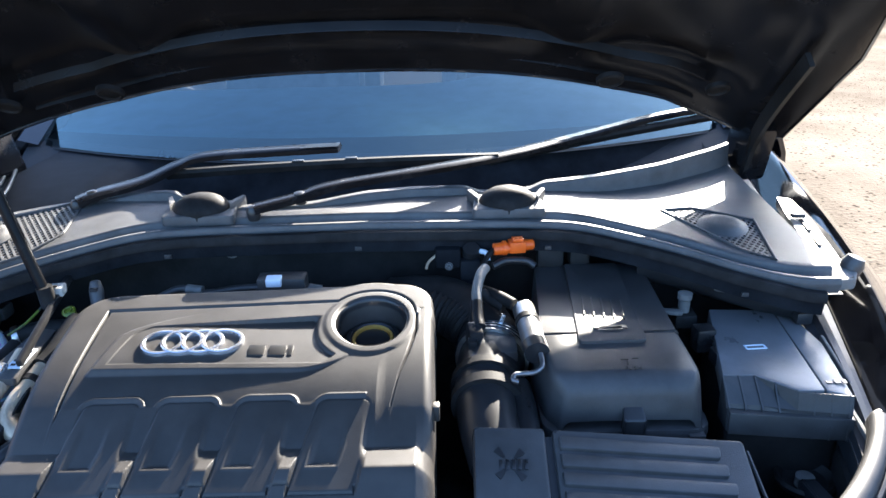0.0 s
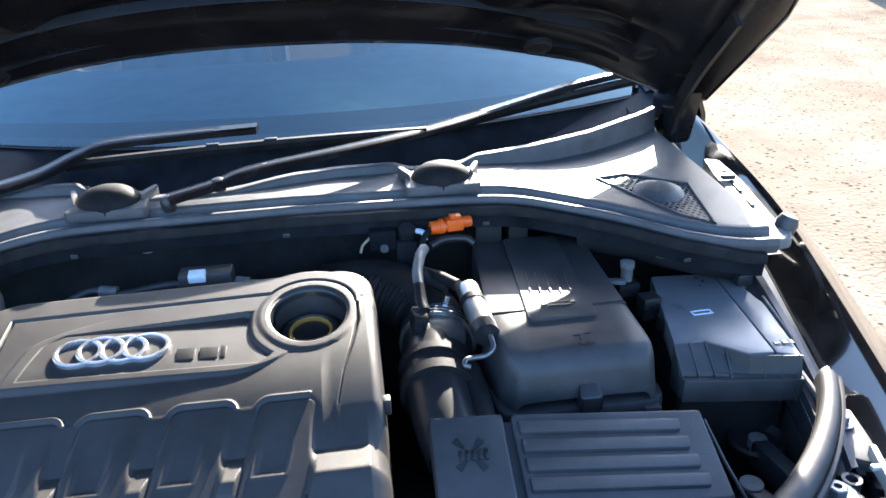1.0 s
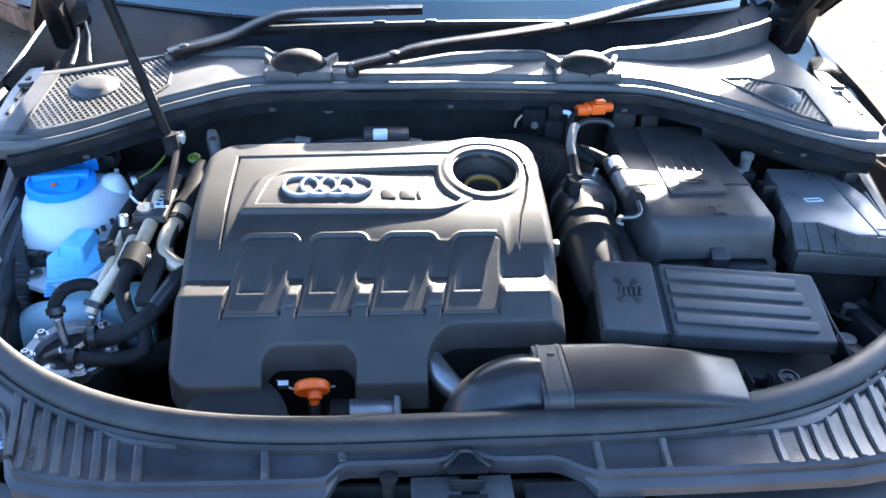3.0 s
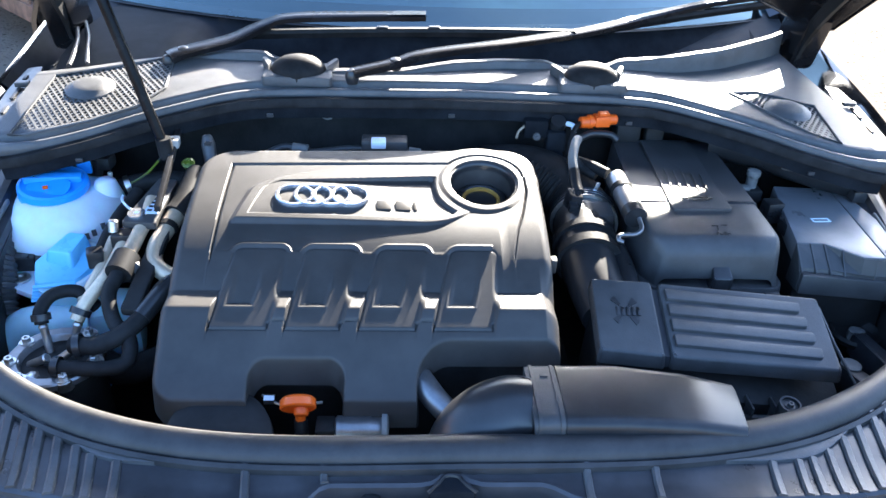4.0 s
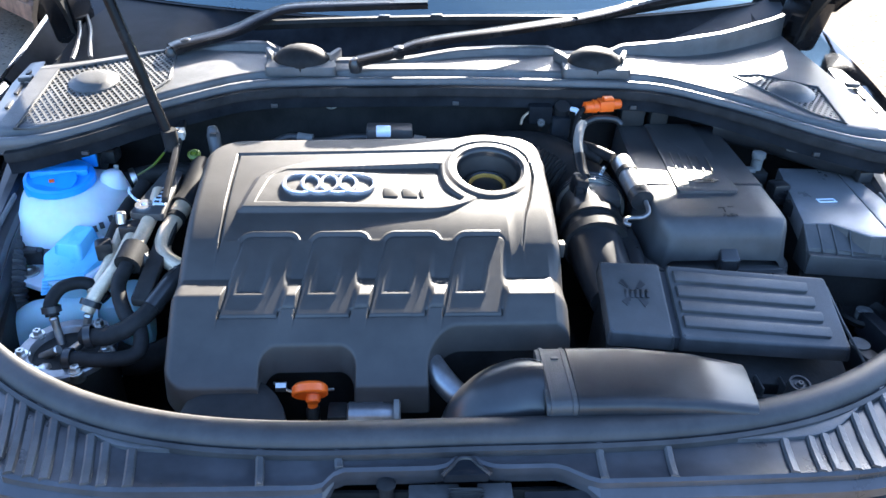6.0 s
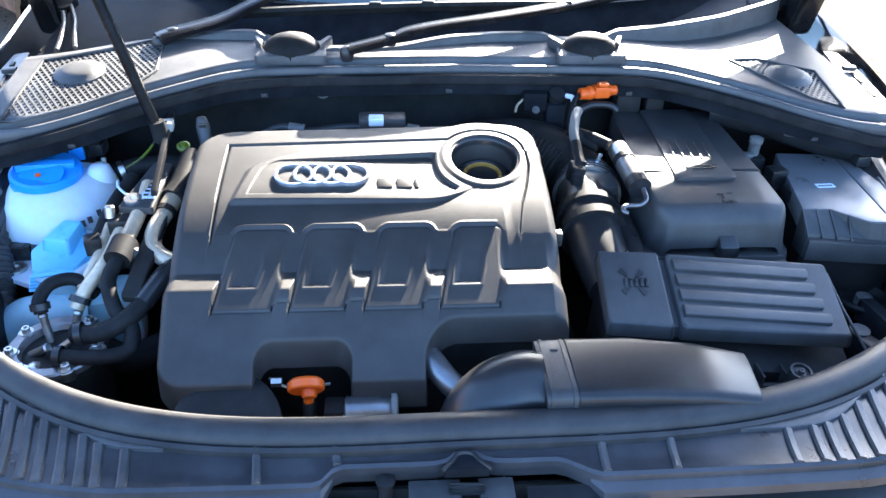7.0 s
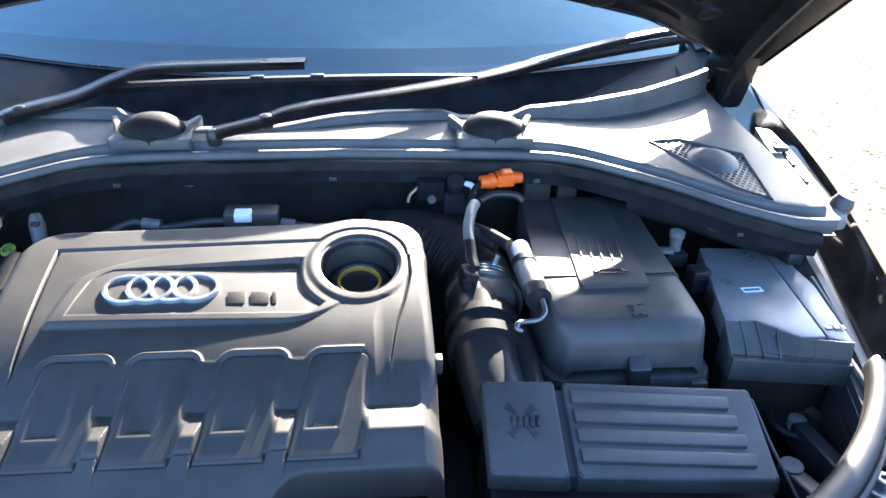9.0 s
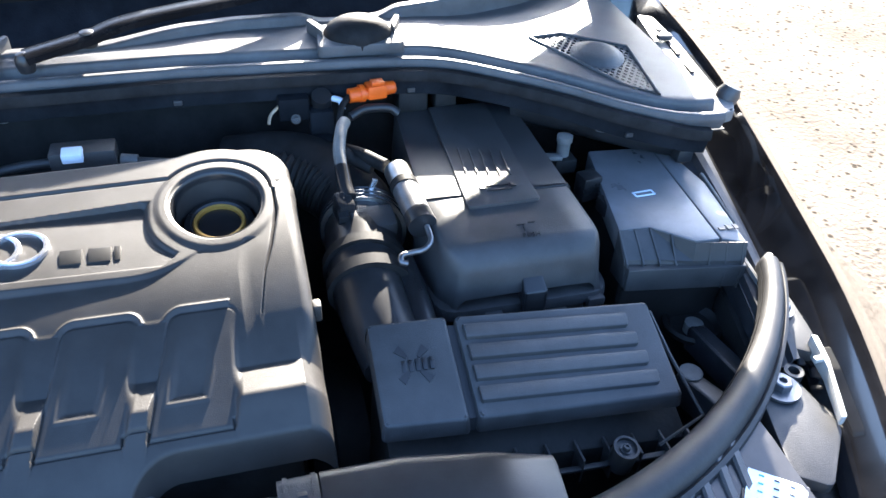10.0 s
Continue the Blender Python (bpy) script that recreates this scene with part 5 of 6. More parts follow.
# ---- expansion tank ----
def build_coolant_tank():
    c = Vector((-0.572, -0.100, 0.733))
    tank = thing("expansion_tank", "milky white coolant expansion tank with a blue cap", "tank", (c.x, c.y, 0.64))
    prof = [(0.03, -0.085), (0.06, -0.075), (0.090, -0.045), (0.098, -0.010), (0.094, 0.018), (0.078, 0.044), (0.054, 0.057), (0.045, 0.060), (0.0, 0.060)]
    bm = lathe(prof, c, (0, 0, 0), 48)
    for v in bm.verts:
        a = math.atan2(v.co.y - c.y, v.co.x - c.x)
        k = 1 + 0.015 * math.cos(6 * a)
        v.co.x, v.co.y = c.x + (v.co.x - c.x) * k, c.y + (v.co.y - c.y) * k
    part("tank_body", bm, WHITE, tank, "milky translucent round tank")
    part("seam", lathe([(0.0965, -0.012), (0.1000, -0.011), (0.1000, -0.009), (0.0965, -0.008)], c, (0, 0, 0), 48), WHITE, tank)
    part("tank_rib", tube([(c.x - 0.025, c.y - 0.055, c.z + 0.05), (c.x - 0.015, c.y - 0.083, c.z + 0.02), (c.x - 0.008, c.y - 0.093, c.z - 0.02)], 0.0025, sides=8), WHITE, tank)
    part("tank_rib", tube([(c.x + 0.03, c.y - 0.055, c.z + 0.048), (c.x + 0.048, c.y - 0.075, c.z + 0.015), (c.x + 0.055, c.y - 0.078, c.z - 0.02)], 0.0025, sides=8), WHITE, tank)
    cap_at = Vector((-0.579, -0.104, 0.797))
    cap = part("cap", lathe([(0.040, -0.022), (0.047, -0.020), (0.0485, -0.006), (0.046, -0.004), (0.046, -0.001), (0.0485, 0.001), (0.0475, 0.009), (0.043, 0.011), (0.035, 0.009), (0.0, 0.010)], cap_at, (6, 3, 0), 40), BLUE, tank, "bright blue screw cap")
    part("cap_grip", box(cap_at + Vector((0, 0.004, 0.013)), (0.078, 0.018, 0.014), 0.005, (6, 3, 12)), BLUE, cap)
    part("cap_face", lathe([(0.03, 0), (0.03, 0.002), (0, 0.002)], cap_at + Vector((0.0, -0.017, 0.008)), (18, 0, 0), 28), BLUE, cap)
    part("warning_mark", box(cap_at + Vector((-0.002, -0.022, 0.0115)), (0.007, 0.006, 0.001), 0, (18, 0, 20)), ORANGE, cap, "small red warning mark")
    part("spout", lathe([(0.03, -0.035), (0.022, -0.005), (0.015, 0.018), (0.010, 0.022), (0, 0.023)], (-0.513, -0.085, 0.781), (0, 0, 0), 24), WHITE, tank, "small white spout")
    part("tab", box((-0.553, -0.052, 0.810), (0.022, 0.006, 0.03), 0.003), BLUE, tank)
    for dx, dz in ((0.0, 0.0), (0.0085, 0.003), (0.020, 0.010)):
        part("printed_mark", box((-0.516 + dx, -0.175 + dx * 0.62, 0.758 + dz), (0.0065, 0.001, 0.009), 0, (-35, 0, 35)), INK, tank)
    con = thing("level_sensor", "black plug with thin wires beside the tank", "connector", (-0.605, -0.2, 0.72))
    part("plug", box((-0.600, -0.196, 0.729), (0.034, 0.020, 0.022), 0.003, (0, 0, 6)), SMOOTH, con, "black plug")
    part("plug_latch", box((-0.598, -0.203, 0.741), (0.018, 0.008, 0.005), 0.001, (0, 0, 6)), PLASTIC, con)
    part("collar", lathe([(0.010, -0.008), (0.010, 0.008)], (-0.580, -0.190, 0.729), (0, 90, 6), 18), PLASTIC, con)
    for k in range(3):
        part("wire", tube([(-0.617, -0.197, 0.731), (-0.629 - 0.003 * k, -0.196, 0.733 - 0.003 * k), (-0.632 - 0.002 * k, -0.215, 0.705), (-0.626, -0.232, 0.67)], 0.0016, sides=6), (YELLOW, LABEL, INK)[k], con)


build_coolant_tank()


# ---- washer filler ----
def build_washer():
    w = thing("washer_filler", "pale washer bottle neck with a light blue cap", "washer bottle", (-0.55, -0.23, 0.6))
    part("neck", tube([(-0.535, -0.215, 0.70), (-0.538, -0.212, 0.66), (-0.545, -0.205, 0.60), (-0.55, -0.2, 0.5)], lambda t: 0.043 - 0.012 * t, sides=24), AQUA, w, "pale blue bottle neck")
    part("bracket", prism(rounded([(-0.633, -0.212), (-0.55, -0.255), (-0.49, -0.235), (-0.53, -0.165), (-0.62, -0.168)], 0.022), 0.679, 0.688, 0.003), WHITE, w, "white mounting lug")
    part("lug_hole", lathe([(0.013, 0.0), (0.013, 0.003), (0.008, 0.003), (0.008, 0.001), (0, 0.001)], (-0.607, -0.205, 0.6885), (0, 0, 0), 24), STEEL, w, "grey rivet in the lug")
    part("elbow_pipe", tube([(-0.50, -0.255, 0.655), (-0.545, -0.26, 0.655), (-0.585, -0.262, 0.65), (-0.602, -0.27, 0.62), (-0.60, -0.275, 0.55)], lambda t: 0.026, sides=24), AQUA, w, "pale blue bent pipe")
    part("bottle", box((-0.50, -0.235, 0.63), (0.11, 0.07, 0.09), 0.02, (0, 0, 15)), AQUA, w, "pale blue bottle shoulder")
    plan = [(-0.583, -0.203), (-0.571, -0.240), (-0.520, -0.228), (-0.506, -0.196), (-0.528, -0.158), (-0.553, -0.157)]
    cap = part("cap", prism(rounded(plan, 0.005, 3), 0.678, lambda x, y: 0.707 + 0.30 * (y + 0.237) - 0.25 * max(0.0, x + 0.535), 0.003, taper=0.004), PALEBLUE, w, "light blue flip cap")
    ridge = prism(rounded([(-0.566, -0.200), (-0.533, -0.205), (-0.524, -0.166), (-0.548, -0.163)], 0.004, 3), 0.70, lambda x, y: 0.732 + 0.22 * (y + 0.2), 0.003, taper=0.008)
    part("cap_top", ridge, PALEBLUE, cap, "raised flap of the cap")
    for k in range(5):
        part("cap_rib", box((-0.5475 - 0.001 * k, -0.2375 - 0.0012 * k, 0.702 - 0.0045 * k), (0.052, 0.005, 0.002), 0.0006, (25, 0, 12)), PALEBLUE, cap)
    part("cap_lip", tube([(-0.520, -0.232, 0.694), (-0.500, -0.205, 0.700), (-0.508, -0.172, 0.708), (-0.53, -0.153, 0.712)], 0.008, sides=12), WHITE, w, "white rim beside the cap")

    w.location += Vector((0.012, -0.020, 0.030))

build_washer()

def corrugated(points, r, depth, count, per=40):
    return tube(points, lambda t: r + depth * math.sin(2 * math.pi * count * t), per=per, sides=16)


def build_left_pipes():
    single("corrugated_loom", corrugated([(-0.55, -0.004, 0.782), (-0.583, -0.003, 0.784), (-0.630, 0.0, 0.783), (-0.657, -0.033, 0.778), (-0.653, -0.098, 0.768), (-0.630, -0.184, 0.748), (-0.610, -0.244, 0.713), (-0.60, -0.29, 0.66)], 0.0165, 0.0020, 64), DUSTY, "black corrugated wiring conduit round the tank", "conduit")
    single("loom_cover", box((-0.585, 0.005, 0.79), (0.11, 0.03, 0.022), 0.006, (0, 0, -4)), PLASTIC, "flat black cable cover behind the tank", "cover")
    hose = thing("coolant_hose", "black coolant hose from the tank to the bulkhead", "hose", (-0.5, -0.06, 0.76))
    part("hose", tube([(-0.52, -0.07, 0.765), (-0.49, -0.055, 0.778), (-0.44, -0.05, 0.785), (-0.36, -0.06, 0.79)], 0.014), RUBBER, hose)
    part("stub", tube([(-0.513, -0.066, 0.785), (-0.512, -0.064, 0.803)], 0.0035, sides=10), OFFWHITE, hose, "short white bleed stub")
    part("clamp", lathe([(0.016, -0.004), (0.0165, 0.0), (0.016, 0.004)], (-0.492, -0.056, 0.777), (0, 80, 25), 20), STEEL, hose)


build_left_pipes()


# ---- fuel filter and its hoses ----
def hose_clip(at, turn, r, parent):
    clip = part("hose_clip", lathe([(r + 0.0005, -0.004), (r + 0.0022, -0.004), (r + 0.0022, 0.004), (r + 0.0005, 0.004)], at, turn, 18, closed=False), SMOOTH, parent, "spring steel clip")
    return clip


def build_fuel_filter():
    f = thing("fuel_filter", "fuel filter with a cast aluminium lid", "fuel filter", (-0.496, -0.375, 0.55))
    c = Vector((-0.496, -0.373, 0.704))
    part("canister", lathe([(0.048, -0.16), (0.05, -0.15), (0.052, -0.012), (0.054, -0.006), (0.054, -0.004)], c, (0, 0, 0), 40), DARK, f, "black canister")
    lid = lathe([(0.054, -0.006), (0.057, -0.004), (0.057, 0.003), (0.055, 0.005), (0.043, 0.005), (0.041, 0.003), (0.039, -0.010), (0.036, -0.013), (0.012, -0.014), (0.01, -0.008), (0, -0.008)], c, (0, 0, 0), 48)
    part("lid", lid, GREYMETAL, f, "dished cast aluminium lid")
    for a in (150, 195, 240, 300, 350, 60):
        p = c + Vector((0.0505 * math.cos(radians(a)), 0.0505 * math.sin(radians(a)), 0.004))
        b = part("bolt", hexbolt(p, 0.0055, 0.008), STEEL, f, "bright socket bolt")
        part("ear", lathe([(0.010, -0.012), (0.010, 0.0)], p, (0, 0, 0), 20), STEEL, f)
    for x, y, l, t in ((-0.512, -0.352, 0.03, (-20, -12, 0)), (-0.484, -0.346, 0.03, (-18, 14, 0)), (-0.49, -0.372, 0.02, (0, 60, 20)), (-0.516, -0.38, 0.018, (0, 60, -10))):
        part("stub", lathe([(0.005, -0.012), (0.005, l * 0.8), (0.006, l * 0.9), (0.0045, l)], (x, y, c.z), t, 14), STEEL, f, "bright pipe stub")
    part("plug", lathe([(0.007, 0), (0.007, 0.006), (0.004, 0.007), (0, 0.007)], (-0.475, -0.398, c.z - 0.012), (0, 0, 0), 16), CHROME, f)
    part("plug", lathe([(0.009, 0), (0.009, 0.008), (0.006, 0.01), (0, 0.01)], (-0.515, -0.4, c.z - 0.012), (0, 0, 0), 6), STEEL, f)

    a = thing("fuel_hose", "black rubber fuel hose looping over the filter", "hose", (-0.5, -0.32, 0.72), group="fuel hoses")
    part("hose", tube([(-0.518, -0.343, 0.733), (-0.521, -0.333, 0.746), (-0.512, -0.312, 0.755), (-0.487, -0.30, 0.752), (-0.462, -0.31, 0.735)], 0.0082), RUBBER, a)
    hose_clip((-0.5195, -0.338, 0.74), (-25, -8, 0), 0.0095, a)
    b = thing("fuel_hose", "tan braided fuel hose from the filter to the rail", "hose", (-0.45, -0.3, 0.78), group="fuel hoses")
    part("hose", tube([(-0.478, -0.338, 0.735), (-0.468, -0.322, 0.752), (-0.452, -0.29, 0.768), (-0.444, -0.25, 0.782), (-0.436, -0.19, 0.80)], 0.0085), TAN, b, "tan braided sleeve coloured as if sunlit")
    hose_clip((-0.474, -0.331, 0.743), (-40, 25, 0), 0.0105, b)
    d = thing("fuel_hose", "tan sleeved hose with a black rubber end", "hose", (-0.42, -0.27, 0.79), group="fuel hoses")
    part("sleeve", tube([(-0.421, -0.165, 0.812), (-0.422, -0.215, 0.80), (-0.429, -0.275, 0.785)], 0.0095), TAN, d, "tan fabric sleeve")
    part("collar", tube([(-0.428, -0.270, 0.787), (-0.432, -0.30, 0.779)], 0.0165, per=3), RUBBER, d, "fat rubber collar")
    part("hose", tube([(-0.432, -0.298, 0.779), (-0.438, -0.325, 0.765), (-0.425, -0.355, 0.745), (-0.405, -0.372, 0.735), (-0.403, -0.395, 0.718), (-0.43, -0.405, 0.715), (-0.488, -0.402, 0.715)], 0.0092), RUBBER, d, "black rubber hose")
    hose_clip((-0.482, -0.402, 0.715), (0, 90, 0), 0.0105, d)
    e = thing("fuel_hose", "thick black hose from the filter under the cover", "hose", (-0.42, -0.37, 0.74), group="fuel hoses")
    part("hose", tube([(-0.47, -0.378, 0.729), (-0.44, -0.384, 0.733), (-0.41, -0.372, 0.742), (-0.388, -0.345, 0.754), (-0.372, -0.31, 0.768), (-0.34, -0.28, 0.77)], 0.011), RUBBER, e)
    part("sheath", tube([(-0.393, -0.352, 0.751), (-0.379, -0.326, 0.762), (-0.366, -0.302, 0.769)], 0.0122, per=5), SMOOTH, e, "shiny black sheath")
    hose_clip((-0.462, -0.380, 0.730), (0, 86, 8), 0.0125, e)
    g = thing("breather_pipe", "tan sleeved pipe bending under the cover", "pipe", (-0.38, -0.2, 0.78))
    part("upper", tube([(-0.374, -0.10, 0.822), (-0.380, -0.16, 0.806), (-0.387, -0.185, 0.80)], 0.0165), RUBBER, g, "black rubber end")
    part("sleeve", tube([(-0.386, -0.183, 0.80), (-0.391, -0.205, 0.795)], 0.0125, per=3), TAN, g, "tan sleeve")
    part("band", tube([(-0.391, -0.204, 0.795), (-0.3925, -0.212, 0.793)], 0.0132, per=2), RUBBER, g)
    part("bend", tube([(-0.3925, -0.211, 0.793), (-0.399, -0.24, 0.786), (-0.396, -0.268, 0.776), (-0.375, -0.285, 0.768), (-0.345, -0.29, 0.765)], 0.0112), TAN, g, "tan sleeved bend")
    h = thing("fuel_hose", "dark hose with a tan sleeve beside the tank", "hose", (-0.46, -0.25, 0.76), group="fuel hoses")
    part("hose", tube([(-0.455, -0.12, 0.80), (-0.47, -0.18, 0.785), (-0.475, -0.23, 0.77)], 0.010), RUBBER, h)
    part("sleeve", tube([(-0.463, -0.215, 0.778), (-0.466, -0.26, 0.764), (-0.478, -0.31, 0.742)], 0.0085), TAN, h)
    for x, y, z, s in ((-0.50, -0.30, 0.66, 0.02), (-0.42, -0.42, 0.62, 0.018)):
        single("coolant_pipe", tube([(x, y, z), (x + 0.06, y - 0.02, z - 0.02), (x + 0.14, y + 0.02, z - 0.01)], s), RUBBER, "dark hose low in the bay", "hose", group="dark hoses")


build_fuel_filter()


def build_rail_bracket():
    b = thing("wiring_bracket", "dark steel bracket with plugs, a clip and a sticker", "bracket", (-0.41, -0.2, 0.78))
    part("strip", box((-0.4085, -0.115, 0.838), (0.008, 0.19, 0.010), 0.002, (10, 0, 4)), SMOOTH, b, "long dark steel strip")
    part("plate", prism(rounded([(-0.447, -0.222), (-0.402, -0.226), (-0.398, -0.115), (-0.425, -0.11)], 0.005), 0.800, lambda x, y: 0.812 + 0.08 * (y + 0.2), 0.002), PLASTIC, b, "black plate")
    part("lower_strut", prism(rounded([(-0.418, -0.35), (-0.396, -0.352), (-0.385, -0.22), (-0.405, -0.22)], 0.005), lambda x, y: 0.752 + 0.28 * (y + 0.35), lambda x, y: 0.762 + 0.28 * (y + 0.35), 0.002), DARK, b, "folded steel strut")
    part("washer", lathe([(0.0115, 0), (0.0115, 0.003), (0.004, 0.0032), (0.004, 0.001), (0, 0.001)], (-0.431, -0.205, 0.8115), (5, 0, 0), 24), CHROME, b, "bright round washer")
    st = part("sticker", box((-0.411, -0.185, 0.8155), (0.019, 0.042, 0.0012), 0, (5, 0, -4)), LABEL, b, "small printed sticker")
    for k in range(4):
        for j in range(2):
            part("print_bar", box((-0.4155 + 0.009 * j, -0.172 - 0.009 * k, 0.8175 - 0.0008 * k), (0.006, 0.004, 0.0006), 0, (5, 0, -4)), INK, st)
    clip = part("rail_clip", box((-0.415, -0.062, 0.853), (0.022, 0.02, 0.014), 0.003, (0, 0, 6)), OFFWHITE, b, "bright clip at the top of the strip")
    part("clip_slot", box((-0.415, -0.068, 0.8615), (0.010, 0.003, 0.002)), INK, clip)
    part("plug", box((-0.445, -0.232, 0.79), (0.026, 0.022, 0.02), 0.003, (0, 0, 8)), SMOOTH, b, "black plug")
    part("plug", box((-0.475, -0.255, 0.775), (0.02, 0.02, 0.024), 0.003, (0, 0, 20)), SMOOTH, b, "black plug")
    part("valve", lathe([(0.006, 0), (0.0065, 0.014), (0.005, 0.016), (0, 0.016)], (-0.455, -0.232, 0.80), (-20, 0, 0), 16), STEEL, b, "small steel valve")
    part("sensor", lathe([(0.015, -0.02), (0.016, 0.0), (0.012, 0.006), (0, 0.007)], (-0.418, -0.275, 0.778), (0, 50, 20), 22), PLASTIC, b, "round dark sensor")
    for k in range(2):
        part("wire", tube([(-0.424, -0.075 - 0.004 * k, 0.845), (-0.428, -0.095, 0.838), (-0.442, -0.115, 0.826), (-0.462, -0.122, 0.815)], 0.0018, sides=6), (YELLOW, INK)[k], b)
    part("wire", tube([(-0.466, -0.15, 0.81), (-0.462, -0.165, 0.81), (-0.45, -0.18, 0.808), (-0.438, -0.19, 0.808)], 0.0018, sides=6), LABEL, b, "thin white wire")
    v = thing("valve_cap", "grey plug with a clip behind the cover", "connector", (-0.366, -0.045, 0.85))
    part("plug", lathe([(0.009, -0.03), (0.010, 0.0), (0.007, 0.012), (0.004, 0.014), (0, 0.014)], (-0.366, -0.050, 0.846), (-28, -10, 0), 20), DUSTY, v, "grey plug")
    part("clip", box((-0.363, -0.062, 0.852), (0.010, 0.006, 0.004)), INK, v)
    y = thing("service_plug", "yellow-green round plug behind the cover", "plug", (-0.385, -0.095, 0.83))
    part("ring", lathe([(0.008, -0.004), (0.0095, 0.002), (0.006, 0.004), (0.0045, 0.002), (0.003, 0.004), (0, 0.004)], (-0.385, -0.098, 0.836), (25, 0, 0), 24), YELLOW, y)


build_rail_bracket()


# ---- air pipe, sensor and hoses beside the battery ----
def build_air_pipe():
    p = thing("intake_pipe", "fat black intake pipe with a steel clamp", "pipe", (0.18, -0.22, 0.68))
    part("pipe", tube([(0.190, -0.145, 0.772), (0.184, -0.175, 0.773), (0.178, -0.22, 0.768), (0.180, -0.275, 0.757), (0.188, -0.33, 0.742)], lambda t: 0.045 - 0.011 * t, sides=28), DUCT, p, "fat moulded pipe")
    part("branch", tube([(0.218, -0.21, 0.772), (0.222, -0.26, 0.763), (0.222, -0.335, 0.742)], 0.017, sides=18), SMOOTH, p, "thinner shiny branch")
    part("ridge", tube([(0.1795, -0.226, 0.7675), (0.179, -0.24, 0.765)], 0.0455, per=3, sides=28), RUBBER, p, "black rubber collar")
    part("ridge", tube([(0.181, -0.196, 0.7705), (0.180, -0.208, 0.769)], 0.0462, per=3, sides=28), RUBBER, p, "black rubber collar")
    part("shoulder", box((0.196, -0.17, 0.80), (0.05, 0.035, 0.03), 0.007, (12, 0, 4)), PLASTIC, p, "square moulded shoulder")
    cl = part("clamp", tube([(0.193, -0.128, 0.772), (0.190, -0.145, 0.772)], 0.0495, per=4, sides=30), STEEL, p, "bright steel hose clamp")
    for k in range(3):
        part("clamp_wire", lathe([(0.0498, -0.0012), (0.0512, 0.0), (0.0498, 0.0012)], (0.1935 - 0.0015 * k, -0.126 - 0.007 * k, 0.772), (90, 0, -10), 30, closed=False), SMOOTH, cl, "dark groove of the clamp")
    part("clamp_ear", box((0.205, -0.128, 0.826), (0.006, 0.004, 0.014), 0.001, (0, 20, 0)), CHROME, cl)
    part("rear_pipe", tube([(0.193, -0.13, 0.772), (0.19, -0.095, 0.775), (0.165, -0.05, 0.785), (0.12, -0.015, 0.79), (0.05, 0.005, 0.78)], lambda t: 0.045, sides=24), RUBBER, p, "black rubber bend")
    single("corrugated_pipe", corrugated([(0.165, -0.085, 0.785), (0.14, -0.06, 0.793), (0.10, -0.04, 0.797), (0.05, -0.03, 0.79)], 0.030, 0.0018, 16, 30), DARK, "black corrugated pipe behind the cover", "pipe")
    h = thing("breather_hose", "grey breather hose with black connectors", "hose", (0.17, -0.1, 0.8))
    part("hose", tube([(0.187, -0.05, 0.866), (0.180, -0.066, 0.864), (0.173, -0.092, 0.853), (0.172, -0.115, 0.842)], 0.0072, sides=16), RAIL, h, "light grey hose end")
    part("sleeve", tube([(0.172, -0.112, 0.843), (0.172, -0.135, 0.832), (0.174, -0.15, 0.826)], 0.0082, sides=14), SMOOTH, h)
    part("connector", box((0.167, -0.153, 0.815), (0.019, 0.024, 0.032), 0.004, (16, 0, 10)), SMOOTH, h, "black quick connector")
    part("connector_tab", box((0.164, -0.168, 0.812), (0.012, 0.012, 0.016), 0.002, (16, 0, 0)), SMOOTH, h)
    part("link", tube([(0.21, -0.10, 0.83), (0.19, -0.085, 0.835), (0.178, -0.082, 0.845)], 0.008), RUBBER, h)
    part("link", tube([(0.175, -0.06, 0.838), (0.20, -0.085, 0.84), (0.222, -0.115, 0.84)], 0.008), RUBBER, h)
    s = thing("metal_canister", "small aluminium canister with a black rubber band", "canister", (0.238, -0.17, 0.8))
    d = Vector((0.0075, -0.098, -0.012))
    a = Vector((0.2345, -0.117, 0.834))
    part("barrel", tube([tuple(a), tuple(a + d * 0.28)], 0.0148, per=3, sides=24), STEEL, s, "bright aluminium end")
    part("band", tube([tuple(a + d * 0.26), tuple(a + d * 0.36)], 0.0160, per=3, sides=24), RUBBER, s, "black rubber band")
    part("barrel", tube([tuple(a + d * 0.34), tuple(a + d * 0.85)], 0.0150, per=3, sides=24), GREYMETAL, s, "bright aluminium barrel")
    part("end_cap", tube([tuple(a + d * 0.80), tuple(a + d * 0.98)], 0.0158, per=3, sides=24), SMOOTH, s, "dark end cap")
    part("hook", tube([(0.246, -0.214, 0.822), (0.246, -0.232, 0.816), (0.236, -0.243, 0.814), (0.222, -0.246, 0.814), (0.211, -0.250, 0.815), (0.209, -0.256, 0.812), (0.215, -0.258, 0.81)], 0.0032, sides=10), GREYMETAL, s, "bent bright wire hook")


build_air_pipe()


